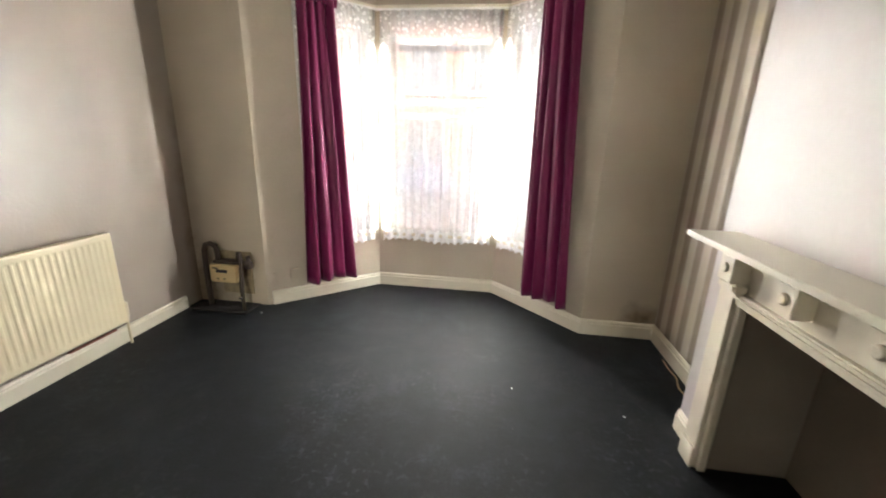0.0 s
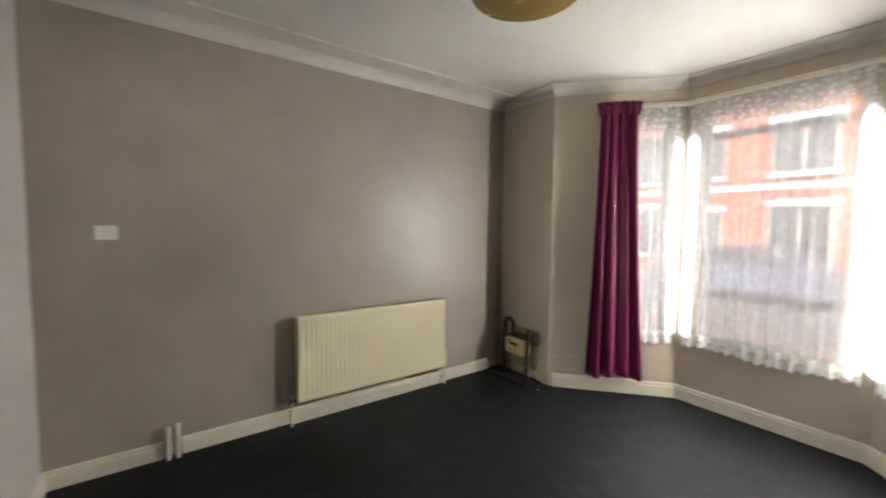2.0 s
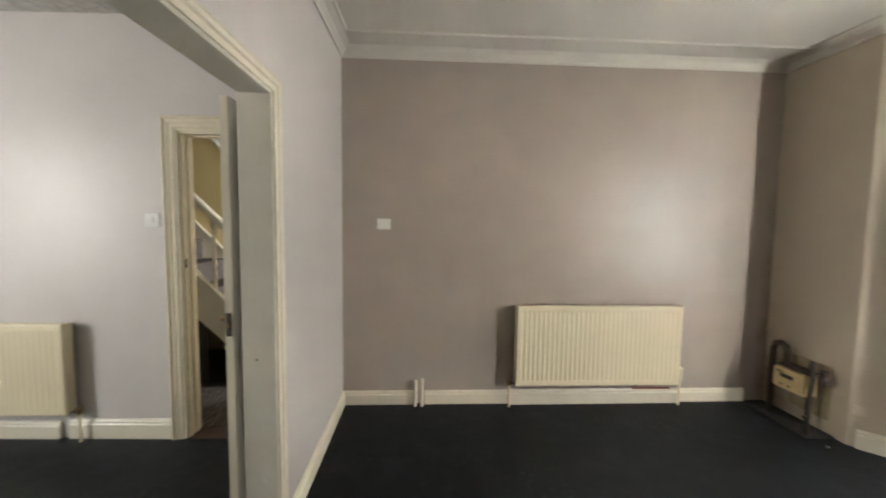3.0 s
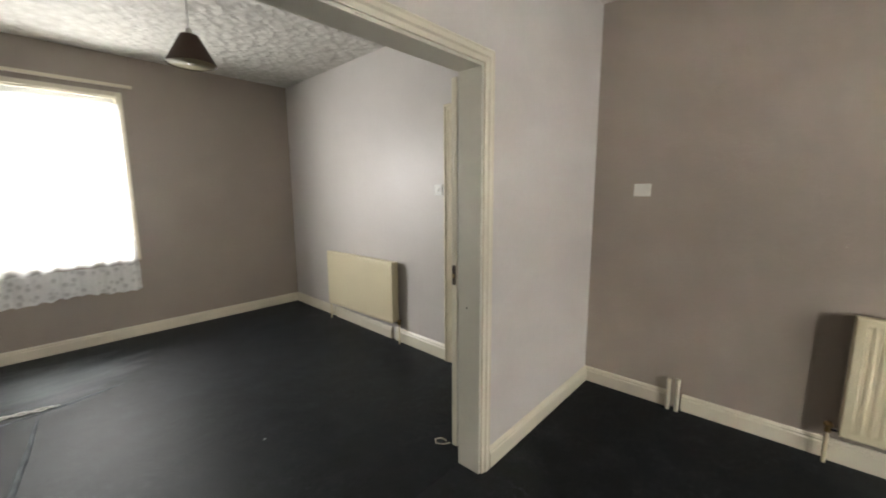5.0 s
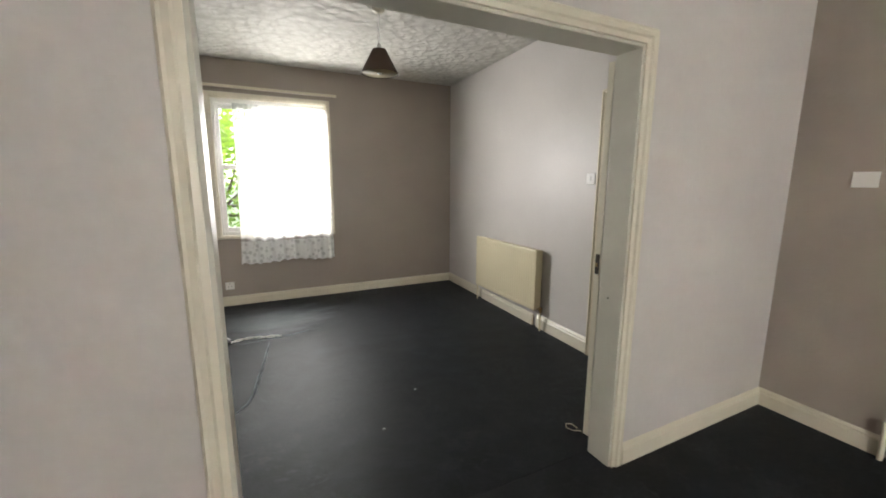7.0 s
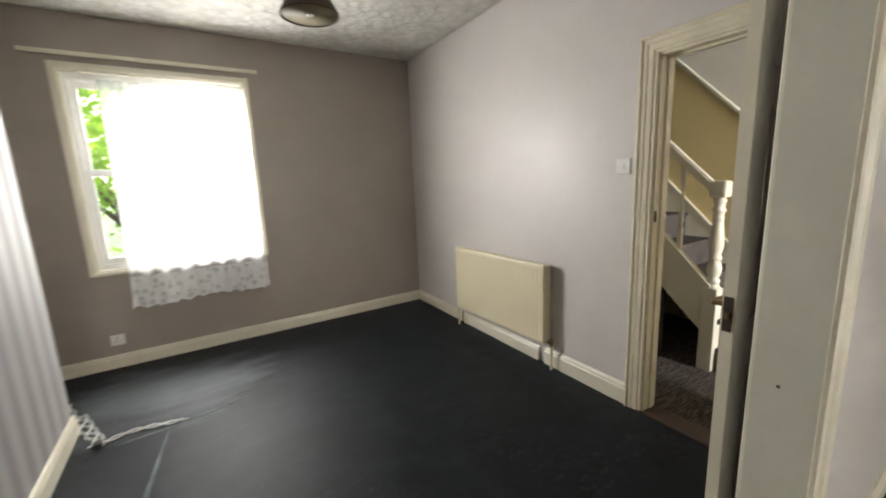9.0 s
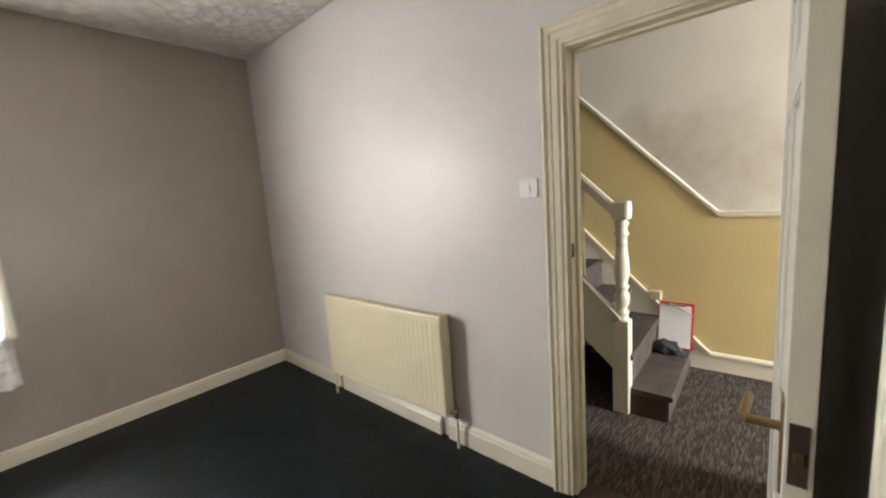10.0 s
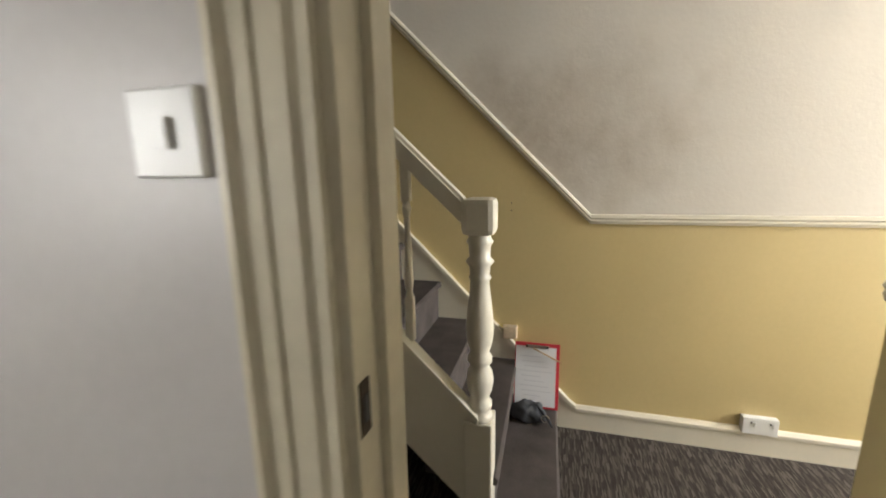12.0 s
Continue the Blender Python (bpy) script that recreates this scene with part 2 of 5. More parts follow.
def stained_or_shaded(name, base, patch_colour, centre, size, rough=0.5):
    """Painted plaster with one patch round a centre: mould, damp or painted-in shade."""
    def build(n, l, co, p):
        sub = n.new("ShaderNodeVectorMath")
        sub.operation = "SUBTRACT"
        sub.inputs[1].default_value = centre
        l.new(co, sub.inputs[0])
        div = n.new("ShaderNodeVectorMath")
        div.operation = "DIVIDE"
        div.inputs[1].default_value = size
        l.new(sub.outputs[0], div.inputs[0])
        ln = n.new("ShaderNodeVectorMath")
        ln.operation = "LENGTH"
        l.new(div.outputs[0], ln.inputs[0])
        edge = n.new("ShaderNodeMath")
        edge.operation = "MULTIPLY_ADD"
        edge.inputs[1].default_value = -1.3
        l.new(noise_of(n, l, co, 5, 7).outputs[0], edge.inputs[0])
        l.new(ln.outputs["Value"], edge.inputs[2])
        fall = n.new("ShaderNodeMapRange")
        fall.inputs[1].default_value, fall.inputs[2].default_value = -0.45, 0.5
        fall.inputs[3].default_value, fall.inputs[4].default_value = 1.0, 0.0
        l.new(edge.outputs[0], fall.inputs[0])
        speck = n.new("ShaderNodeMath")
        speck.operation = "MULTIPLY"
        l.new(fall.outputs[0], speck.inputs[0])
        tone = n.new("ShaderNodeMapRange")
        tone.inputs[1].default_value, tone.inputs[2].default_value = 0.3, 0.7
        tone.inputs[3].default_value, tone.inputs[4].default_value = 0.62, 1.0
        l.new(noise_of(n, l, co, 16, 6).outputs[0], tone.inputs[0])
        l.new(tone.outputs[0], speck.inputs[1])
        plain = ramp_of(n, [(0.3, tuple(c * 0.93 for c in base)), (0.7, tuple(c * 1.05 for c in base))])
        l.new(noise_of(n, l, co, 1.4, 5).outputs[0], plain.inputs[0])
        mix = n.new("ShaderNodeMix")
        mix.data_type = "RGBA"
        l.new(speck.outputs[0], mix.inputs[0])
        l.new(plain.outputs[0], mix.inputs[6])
        mix.inputs[7].default_value = (*patch_colour, 1)
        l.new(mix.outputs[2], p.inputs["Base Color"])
        bump_of(n, l, noise_of(n, l, co, 45, 4).outputs[0], p, 0.3, 0.004)
    return pattern(name, build, rough)


HALL_WHITE = stained_or_shaded("hall_white_paint_mould", (0.70, 0.655, 0.585), (0.47, 0.41, 0.335), (-3.87, -1.36, 1.56), (1.0, 0.78, 0.42), 0.6)
FRONT_DAMP = stained_or_shaded("beige_paint_damp", (0.47, 0.405, 0.315), (0.17, 0.115, 0.065), (-2.52, 2.94, 0.12), (0.32, 1.0, 0.42), 0.5)
RIGHT_DAMP = stained_or_shaded("beige_paint_damp_corner", (0.47, 0.405, 0.315), (0.13, 0.085, 0.05), (1.2, 2.94, 0.16), (0.2, 1.0, 0.14), 0.5)
# the taupe's corner band is part stain, part corner shade put into the colour
TAUPE = stained_or_shaded("taupe_satin_paint", (0.346, 0.297, 0.256), (0.17, 0.12, 0.085), (-2.575, 2.95, 0.5), (1.0, 0.10, 1.3), 0.32)

GLOSS_GREY = surface("off_white_jamb_paint", (0.56, 0.54, 0.455), 0.42, 0.06, 2, 40, 0.1)
DOOR_WHITE = surface("white_door_paint", (0.62, 0.60, 0.54), 0.38, 0.04, 2, 50, 0.08)
UPVC = surface("white_window_frame", (0.78, 0.77, 0.74), 0.35, 0.03, 3, 60, 0.04)
PLASTIC = surface("white_plastic", (0.78, 0.77, 0.74), 0.35, 0.02, 4, 80, 0.02)
CURTAIN = surface("burgundy_curtain_cloth", (0.135, 0.003, 0.047), 0.5, 0.15, 4, 300, 0.3, 0.002, spec=0.3)
CURTAIN.node_tree.nodes["Principled BSDF"].inputs["Sheen Weight"].default_value = 0.12
DARK_METAL = surface("rusty_dark_pipe", (0.05, 0.035, 0.025), 0.7, 0.4, 9, 60, 0.4, metallic=0.3)
METER_CREAM = surface("yellowed_meter_case", (0.72, 0.55, 0.29), 0.45, 0.1, 6, 40, 0.1)
CHROME = surface("chrome", (0.65, 0.62, 0.58), 0.2, 0.1, 8, 60, 0.05, metallic=1.0)
BRASS = surface("tarnished_brass", (0.36, 0.25, 0.12), 0.35, 0.3, 10, 60, 0.1, metallic=0.9)
BLACK = surface("black_plastic", (0.02, 0.02, 0.022), 0.4, 0.1)
FIRE_TAUPE = surface("recess_taupe_paint", (0.33, 0.29, 0.235), 0.7, 0.12, 3, 60, 0.3)
SHADE_BROWN = surface("brown_lampshade_cloth", (0.065, 0.036, 0.022), 0.7, 0.15, 6, 200, 0.3)
SHADE_GOLD = surface("amber_glass_shade", (0.33, 0.22, 0.055), 0.25, 0.12, 8, 60, 0.1)
SHADE_LINING = surface("pale_shade_lining", (0.17, 0.14, 0.075), 0.7, 0.12)
BULB = surface("opal_bulb_glass", (0.82, 0.80, 0.74), 0.2, 0.02, spec=0.5)
DARK_WOOD = surface("dark_stained_threshold", (0.05, 0.03, 0.02), 0.5, 0.3, 6, 60, 0.3, stretch=(1, 8, 1))
PAPER = surface("white_paper", (0.80, 0.80, 0.82), 0.7, 0.02)
RED = surface("red_clipboard", (0.55, 0.03, 0.05), 0.4, 0.06)
PINE = surface("bare_pine", (0.42, 0.28, 0.15), 0.6, 0.2, 5, 60, 0.2, stretch=(1, 1, 9))
GREY_CLOTH = surface("dark_grey_cloth", (0.05, 0.052, 0.058), 0.8, 0.25, 8, 150, 0.4)
INK = surface("grey_ink", (0.66, 0.66, 0.69), 0.7, 0.05)


def glass_pane():
    m = bpy.data.materials.new("window_glass")
    m.use_nodes = True
    n, l = m.node_tree.nodes, m.node_tree.links
    n.remove(n["Principled BSDF"])
    t, g, mx, f = n.new("ShaderNodeBsdfTransparent"), n.new("ShaderNodeBsdfGlossy"), n.new("ShaderNodeMixShader"), n.new("ShaderNodeFresnel")
    t.inputs[0].default_value, g.inputs["Roughness"].default_value = (0.96, 0.97, 0.96, 1), 0.02
    l.new(f.outputs[0], mx.inputs[0])
    l.new(t.outputs[0], mx.inputs[1])
    l.new(g.outputs[0], mx.inputs[2])
    l.new(mx.outputs[0], n["Material Output"].inputs[0])
    return m


GLASS = glass_pane()


def lace(name, open_part, scale, dense=0.3, through_cloth=0.62, gather=0.0, sharp=0.07):
    """Net cloth: white threads with holes, denser in a flower pattern and where it is gathered into folds."""
    m = bpy.data.materials.new(name)
    m.use_nodes = True
    n, l = m.node_tree.nodes, m.node_tree.links
    n.remove(n["Principled BSDF"])
    co = n.new("ShaderNodeTexCoord")
    v = n.new("ShaderNodeTexVoronoi")
    v.inputs["Scale"].default_value = scale
    l.new(co.outputs["Object"], v.inputs["Vector"])
    flowers = n.new("ShaderNodeMapRange")
    flowers.inputs[1].default_value, flowers.inputs[2].default_value = 0.35 - sharp, 0.35 + sharp
    flowers.inputs[3].default_value, flowers.inputs[4].default_value = open_part * dense, open_part
    l.new(v.outputs["Distance"], flowers.inputs[0])
    total = flowers.outputs[0]
    for size, stretch, share in ((scale * 2.2, (1, 1, 1), 0.2), (9.0, (1, 1, 0.06), gather), (27.0, (1, 1, 0.04), gather * 0.6)):
        mul = n.new("ShaderNodeMath")
        mul.operation = "MULTIPLY_ADD"
        mul.inputs[1].default_value, mul.inputs[2].default_value = share, -share / 2
        l.new(noise_of(n, l, co.outputs["Object"], size, 3, stretch).outputs[0], mul.inputs[0])
        add = n.new("ShaderNodeMath")
        add.use_clamp = True
        l.new(total, add.inputs[0])
        l.new(mul.outputs[0], add.inputs[1])
        total = add.outputs[0]
    d, tl, tr = n.new("ShaderNodeBsdfDiffuse"), n.new("ShaderNodeBsdfTranslucent"), n.new("ShaderNodeBsdfTransparent")
    for s in (d, tl):
        s.inputs[0].default_value = (0.93, 0.94, 0.94, 1)
    cloth, mx = n.new("ShaderNodeMixShader"), n.new("ShaderNodeMixShader")
    cloth.inputs[0].default_value = through_cloth
    l.new(d.outputs[0], cloth.inputs[1])
    l.new(tl.outputs[0], cloth.inputs[2])
    l.new(total, mx.inputs[0])
    l.new(cloth.outputs[0], mx.inputs[1])
    l.new(tr.outputs[0], mx.inputs[2])
    l.new(mx.outputs[0], n["Material Output"].inputs[0])
    return m


NET = lace("white_net_cloth", 0.32, 14, 0.8, 0.92, 0.42)
NET_REAR = lace("white_lace_cloth", 0.5, 13, 0.7, 0.7, 0.5)
NET_EDGE = lace("white_lace_border", 0.42, 26, 0.25, 0.88)
NET_HEM = lace("white_lace_hem", 0.06, 17, 5.0, 0.2, 0.2, 0.1)


# ---- mesh helpers ----
def part(name, bm, material, parent=None, label="", smooth=False):
    """Link a bmesh as one mesh object, under a thing or a part where one is given."""
    me = bpy.data.meshes.new(name)
    bmesh.ops.recalc_face_normals(bm, faces=bm.faces)
    bm.to_mesh(me)
    bm.free()
    for m in (material if isinstance(material, (list, tuple)) else [material]):
        me.materials.append(m)
    if smooth:
        me.polygons.foreach_set("use_smooth", [True] * len(me.polygons))
    ob = new(name, me)
    if parent:
        ob.parent = parent
        if parent.type == "EMPTY":
            ob.matrix_parent_inverse = Matrix.Translation(-parent.location)
    if label:
        ob["label"] = label
    return ob


def thing(name, at, label, category, group="", kind=""):
    """The Empty at a thing's base; its parts are built in place and hang under it."""
    ob = new(name)
    ob.location, ob.empty_display_size = at, 0.1
    return tagged(ob, label, category, group, kind)


def turned(profile, at, steps=24, axis="z"):
    """A lathe-turned bmesh from (radius, height) pairs."""
    bm, rings = bmesh.new(), []
    for r, h in profile:
        rings.append([bm.verts.new((at[0] + r * math.cos(k * math.tau / steps), at[1] + r * math.sin(k * math.tau / steps), at[2] + h)) for k in range(steps)])
    for a, b in zip(rings, rings[1:]):
        for k in range(steps):
            bm.faces.new((a[k], a[(k + 1) % steps], b[(k + 1) % steps], b[k]))
    for ring in (rings[0], rings[-1]):
        if profile[rings.index(ring)][0] > 0.0005:
            bm.faces.new(ring)
    return bm


def tube(points, radius, sides=10, bm=None):
    """A round bar or cable along points."""
    bm = bm or bmesh.new()
    pts, rings = [Vector(p) for p in points], []
    up = Vector((0.13, 0.31, 0.94))
    for i, p in enumerate(pts):
        d = (pts[min(i + 1, len(pts) - 1)] - pts[max(i - 1, 0)]).normalized()
        side = d.cross(up if abs(d.dot(up)) < 0.95 else Vector((1, 0, 0))).normalized()
        top = side.cross(d)
        rings.append([bm.verts.new(p + (side * math.cos(k * math.tau / sides) + top * math.sin(k * math.tau / sides)) * radius) for k in range(sides)])
    for a, b in zip(rings, rings[1:]):
        for k in range(sides):
            bm.faces.new((a[k], a[(k + 1) % sides], b[(k + 1) % sides], b[k]))
    bm.faces.new(rings[0])
    bm.faces.new(rings[-1])
    return bm


def prism(outline, x0, x1, axis="x", bevel=0.0):
    """An outline of (a, z) pairs pushed from x0 to x1: a is y for axis x and x for axis y."""
    bm = bmesh.new()
    put = (lambda v, a, z: (v, a, z)) if axis == "x" else (lambda v, a, z: (a, v, z))
    lo = [bm.verts.new(put(x0, a, z)) for a, z in outline]
    hi = [bm.verts.new(put(x1, a, z)) for a, z in outline]
    bm.faces.new(lo)
    bm.faces.new(hi)
    for i in range(len(outline)):
        j = (i + 1) % len(outline)
        bm.faces.new((lo[i], lo[j], hi[j], hi[i]))
    if bevel:
        bmesh.ops.bevel(bm, geom=bm.edges[:], offset=bevel, segments=2, affect="EDGES")
    return bm


def boxes(*specs, bevel=0.0, m=None):
    """A bmesh of boxes x0, x1, y0, y1, z0, z1."""
    bm = bmesh.new()
    for x0, x1, y0, y1, z0, z1 in specs:
        bmesh.ops.create_cube(bm, size=1, matrix=Matrix.LocRotScale(
            ((x0 + x1) / 2, (y0 + y1) / 2, (z0 + z1) / 2), None, (abs(x1 - x0), abs(y1 - y0), abs(z1 - z0))))
    if bevel:
        bmesh.ops.bevel(bm, geom=bm.edges[:], offset=bevel, segments=2, affect="EDGES", profile=0.6)
    if m:
        bm.transform(m)
    return bm


def moulding(path, profile, closed=False, side=1):
    """A profile of (out, up) swept along a plan line of (x, y) or (x, y, z) with mitred corners; out is to the line's left for side 1."""
    pts = [Vector((p[0], p[1], p[2] if len(p) > 2 else 0)) for p in path]
    count, bm, rings = len(pts), bmesh.new(), []
    for i, p in enumerate(pts):
        dirs = []
        for a, b in ((i - 1, i), (i, i + 1)):
            if closed or (a >= 0 and b < count):
                d = pts[b % count] - pts[a % count]
                dirs.append(Vector((d.x, d.y)).normalized())
        nrm = [Vector((-d.y, d.x)) * side for d in dirs]
        if len(nrm) == 2:
            k = (nrm[0] + nrm[1])
            k = k / max(0.2, k.dot(nrm[0]))
        else:
            k = nrm[0]
        rings.append([bm.verts.new((p.x + k.x * o, p.y + k.y * o, p.z + u)) for o, u in profile])
    for i in range(count if closed else count - 1):
        a, b = rings[i], rings[(i + 1) % count]
        for j in range(len(profile)):
            q = (j + 1) % len(profile)
            bm.faces.new((a[j], a[q], b[q], b[j]))
    if not closed:
        bm.faces.new(rings[0])
        bm.faces.new(rings[-1][::-1])
    return bm


def wall(name, p0, p1, z0, z1, thick, material, holes=(), label="", side=-1, over=0.0):
    """A wall whose inner face runs from p0 to p1; it is thick to the right of that way (side -1). holes: u0, u1, z0, z1."""
    p0, p1 = Vector(p0), Vector(p1)
    length = (p1 - p0).length
    d = (p1 - p0) / length
    us = sorted({-over, length + over, *[v for h in holes for v in h[:2]]})
    bm = bmesh.new()
    nrm = Vector((-d.y, d.x)) * side
    for a, b in zip(us, us[1:]):
        mid = (a + b) / 2
        cuts, bottom = [], z0
        for h in sorted((h for h in holes if h[0] < mid < h[1]), key=lambda h: h[2]):
            cuts.append((bottom, h[2]))
            bottom = h[3]
        cuts.append((bottom, z1))
        for lo, hi in cuts:
            if hi - lo < 1e-4:
                continue
            v = []
            for z in (lo, hi):
                for u, t in ((a, 0), (b, 0), (b, thick), (a, thick)):
                    q = p0 + d * u + nrm * t
                    v.append(bm.verts.new((q.x, q.y, z)))
            for f in ((0, 1, 2, 3), (4, 5, 6, 7), (0, 1, 5, 4), (1, 2, 6, 5), (2, 3, 7, 6), (3, 0, 4, 7)):
                bm.faces.new([v[i] for i in f])
    bmesh.ops.remove_doubles(bm, verts=bm.verts, dist=1e-4)
    return tagged(part(name, bm, material), label or name.replace("_", " "), "wall", kind="structure")


def slab(name, specs, material, label, category):
    return tagged(part(name, boxes(*specs), material), label, category, kind="structure")


def plan_slab(name, outline, z0, z1, material, label, category):
    bm = bmesh.new()
    lo = [bm.verts.new((x, y, z0)) for x, y in outline]
    hi = [bm.verts.new((x, y, z1)) for x, y in outline]
    bm.faces.new(lo)
    bm.faces.new(hi)
    for i in range(len(outline)):
        j = (i + 1) % len(outline)
        bm.faces.new((lo[i], lo[j], hi[j], hi[i]))
    return tagged(part(name, bm, material), label, category, kind="structure")


# ---- the plan ----
XL, XR = -2.575, 1.285          # front room, hall side and party wall
XB, XD = -2.213, -2.1165        # rear room, hall side: at the rear corner and at the door (the wall runs askew)
YP, YQ = -0.522, -0.655            # the partition's two faces
YF, YB = 2.94, -4.25            # front wall, rear wall
ZF, ZB = 2.735, 2.69            # ceilings
OX0, OX1, OZ = -1.237, 0.404, 1.98  # the opening between the rooms
BAY = [(-1.93, YF), (-1.13, 3.665), (0.02, 3.665), (0.73, YF)]
BX, BY0, BY1 = 1.04, 0.35, 1.92   # front chimney breast
CX, CY0, CY1 = 0.72, -3.28, -1.40  # rear chimney breast
DY0, DY1 = -1.45, -0.71         # doorway to the hall
HX = -3.87                      # far wall of the hall
SKEW = Matrix.Translation((XD, -1.065, 0)) @ Matrix.Rotation(radians(-1.77), 4, "Z") @ Matrix.Translation((-XD, 1.065, 0))


def xb(y):
    """Where the hall-side wall of the rear room stands at y."""
    return XD + (y + 1.065) * 0.0309

# ---- structure ----
def build_structure():
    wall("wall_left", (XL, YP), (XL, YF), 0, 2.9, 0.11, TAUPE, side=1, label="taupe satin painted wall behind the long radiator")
    wall("wall_partition_right", (OX1, YP), (XR + 0.3, YP), 0, 2.9, YP - YQ, LILAC, label="pale lilac painted wall beside the wide opening")
    wall("wall_partition", (-2.36, YP), (OX1, YP), 0, 2.9, YP - YQ, LILAC,
         [(OX0 + 2.36, OX1 + 2.36, 0, OZ)], "pale lilac partition wall with a wide square opening")
    wall("wall_partition_end", (XL - 0.132, YP), (-2.36, YP), 0, 2.9, 0.1, LILAC, label="pale lilac end of the partition")
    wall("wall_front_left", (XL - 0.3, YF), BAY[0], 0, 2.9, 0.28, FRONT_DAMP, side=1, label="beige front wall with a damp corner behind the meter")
    wall("wall_front_right", BAY[3], (XR + 0.3, YF), 0, 2.9, 0.28, RIGHT_DAMP, side=1, label="beige front wall beside the bay")
    a = (Vector(BAY[1]) - Vector(BAY[0])).length
    wall("wall_bay_left", BAY[0], BAY[1], 0, 2.9, 0.2, BEIGE, [(0.42, a - 0.09, 0.56, 2.46)], "beige side wall of the bay with a window", side=1)
    wall("wall_bay_middle", BAY[1], BAY[2], 0, 2.9, 0.2, BEIGE, [(0.09, 1.06, 0.56, 2.46)], "beige wall of the bay below its main window", side=1)
    b = (Vector(BAY[3]) - Vector(BAY[2])).length
    wall("wall_bay_right", BAY[2], BAY[3], 0, 2.9, 0.2, BEIGE, [(0.09, b - 0.42, 0.56, 2.46)], "beige side wall of the bay with a window", side=1)
    wall("wall_right", (XR, YF), (XR, YP), 0, 2.9, 0.3, STRIPE_FRONT, [(YF - 1.66, YF - 0.62, 0, 0.9)], side=1, label="striped papered alcove wall beside the chimney breast")
    wall("chimney_breast", (BX, BY1), (BX, BY0), 0, 2.9, XR - BX - 0.002, LILAC, [(BY1 - 1.66, BY1 - 0.62, 0, 0.9)], side=1, label="pale lilac chimney breast")
    # rear room
    wall("wall_hall_side", (xb(YB), YB), (xb(YQ), YQ), 0, 2.9, 0.12, LILAC, [(DY0 - YB, DY1 - YB, 0, 2.0)], side=1, label="pale lilac satin wall with a doorway to the hall")
    wall("wall_rear", (XR + 0.3, YB), (HX - 0.2, YB), 0, 2.9, 0.28, TAUPE, [(XR + 0.3 - 0.645, XR + 0.3 + 0.55, 0.80, 2.305)], side=1, label="taupe rear wall with a sash window")
    wall("wall_rear_right", (XR, YQ), (XR, YB), 0, 2.9, 0.3, LILAC, side=1, label="pale papered party wall of the rear room")
    wall("chimney_breast_rear", (CX, CY1), (CX, CY0), 0, 2.9, XR - CX - 0.002, STRIPE_REAR, side=1, label="chimney breast with shiny striped wallpaper")
    # hall
    wall("wall_hall_far", (HX, YB), (HX, 3.2), 0, 5.2, 0.2, HALL_WHITE, side=1, label="hall wall, white above and yellow below the dado rail")
    wall("wall_hall_end", (HX, 3.0), (XL - 0.1, 3.0), 0, 2.9, 0.2, HALL_WHITE, [(0.2, 1.0, 0.9, 2.5)], side=1, label="white end wall of the hall with a glazed door light")
    slab("floor", [(HX - 0.3, XR + 0.4, YB - 0.3, 3.9, -0.25, -0.006)], surface("floorboards", (0.08, 0.05, 0.03), 0.6), "dark floorboards under the carpets", "floor")
    plan_slab("carpet_front", [(XL, YQ), (XR, YQ), (XR, YF), BAY[3], BAY[2], BAY[1], BAY[0], (XL, YF)], -0.005, 0.0, CARPET, "worn black fitted carpet with lint and pale scuffs", "carpet")
    slab("hearth_floor", [(XR, XR + 0.2, 0.62, 1.66, -0.005, -0.001)], CARPET, "black carpet running into the fireplace", "carpet")
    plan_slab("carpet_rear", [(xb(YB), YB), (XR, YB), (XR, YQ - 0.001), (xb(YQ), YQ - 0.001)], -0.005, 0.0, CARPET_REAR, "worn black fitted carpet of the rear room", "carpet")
    plan_slab("ceiling_front", [(XL, YP), (XR, YP), (XR, YF), BAY[3], BAY[2], BAY[1], BAY[0], (XL, YF)], ZF, ZF + 0.1, WHITE_CEIL, "plain white ceiling", "ceiling")
    plan_slab("ceiling_rear", [(xb(YB), YB), (XR, YB), (XR, YQ), (xb(YQ), YQ)], ZB, ZB + 0.1, ARTEX, "white ceiling with a swirled textured coat", "ceiling")
    # the back is darker and browner than the sides of the recess
    slab("fireplace_back", [(XR + 0.115, XR + 0.3, 0.5, 1.8, 0, 0.95)], surface("dark_brown_paint", (0.19, 0.155, 0.12), 0.8, 0.15, 3, 60, 0.3), "dark taupe back of the fire recess", "wall")
    for box in ((BX + 0.02, XR + 0.113, 1.648, 1.659, 0, 0.9), (BX + 0.02, XR + 0.113, 0.621, 0.632, 0, 0.9), (BX + 0.02, XR + 0.113, 0.632, 1.648, 0.888, 0.899)):
        slab("fireplace_lining", [box], FIRE_TAUPE, "taupe painted side of the fire recess", "wall")
    slab("wall_outer_right", [(XR + 0.301, XR + 0.4, YB - 0.3, YF + 0.3, -0.2, 2.9)], BRICK, "brick party wall", "wall")
    wall("wall_hall_front", (XL - 0.112, YP - 0.1), (XL - 0.112, 3.0), 0, 2.9, 0.02, HALL_WHITE, side=1, label="white hall side of the front room wall")
    slab("carpet_hall", [(HX, XL - 0.133, YB, 3.0, -0.005, 0.002), (XL - 0.133, xb(YB) - 0.01, YB, YP - 0.1, -0.005, 0.002), (xb(YB) - 0.01, XD - 0.01, DY0, DY1, -0.005, 0.002)], HALL_CARPET, "brown carpet with broken pale stripes", "carpet")
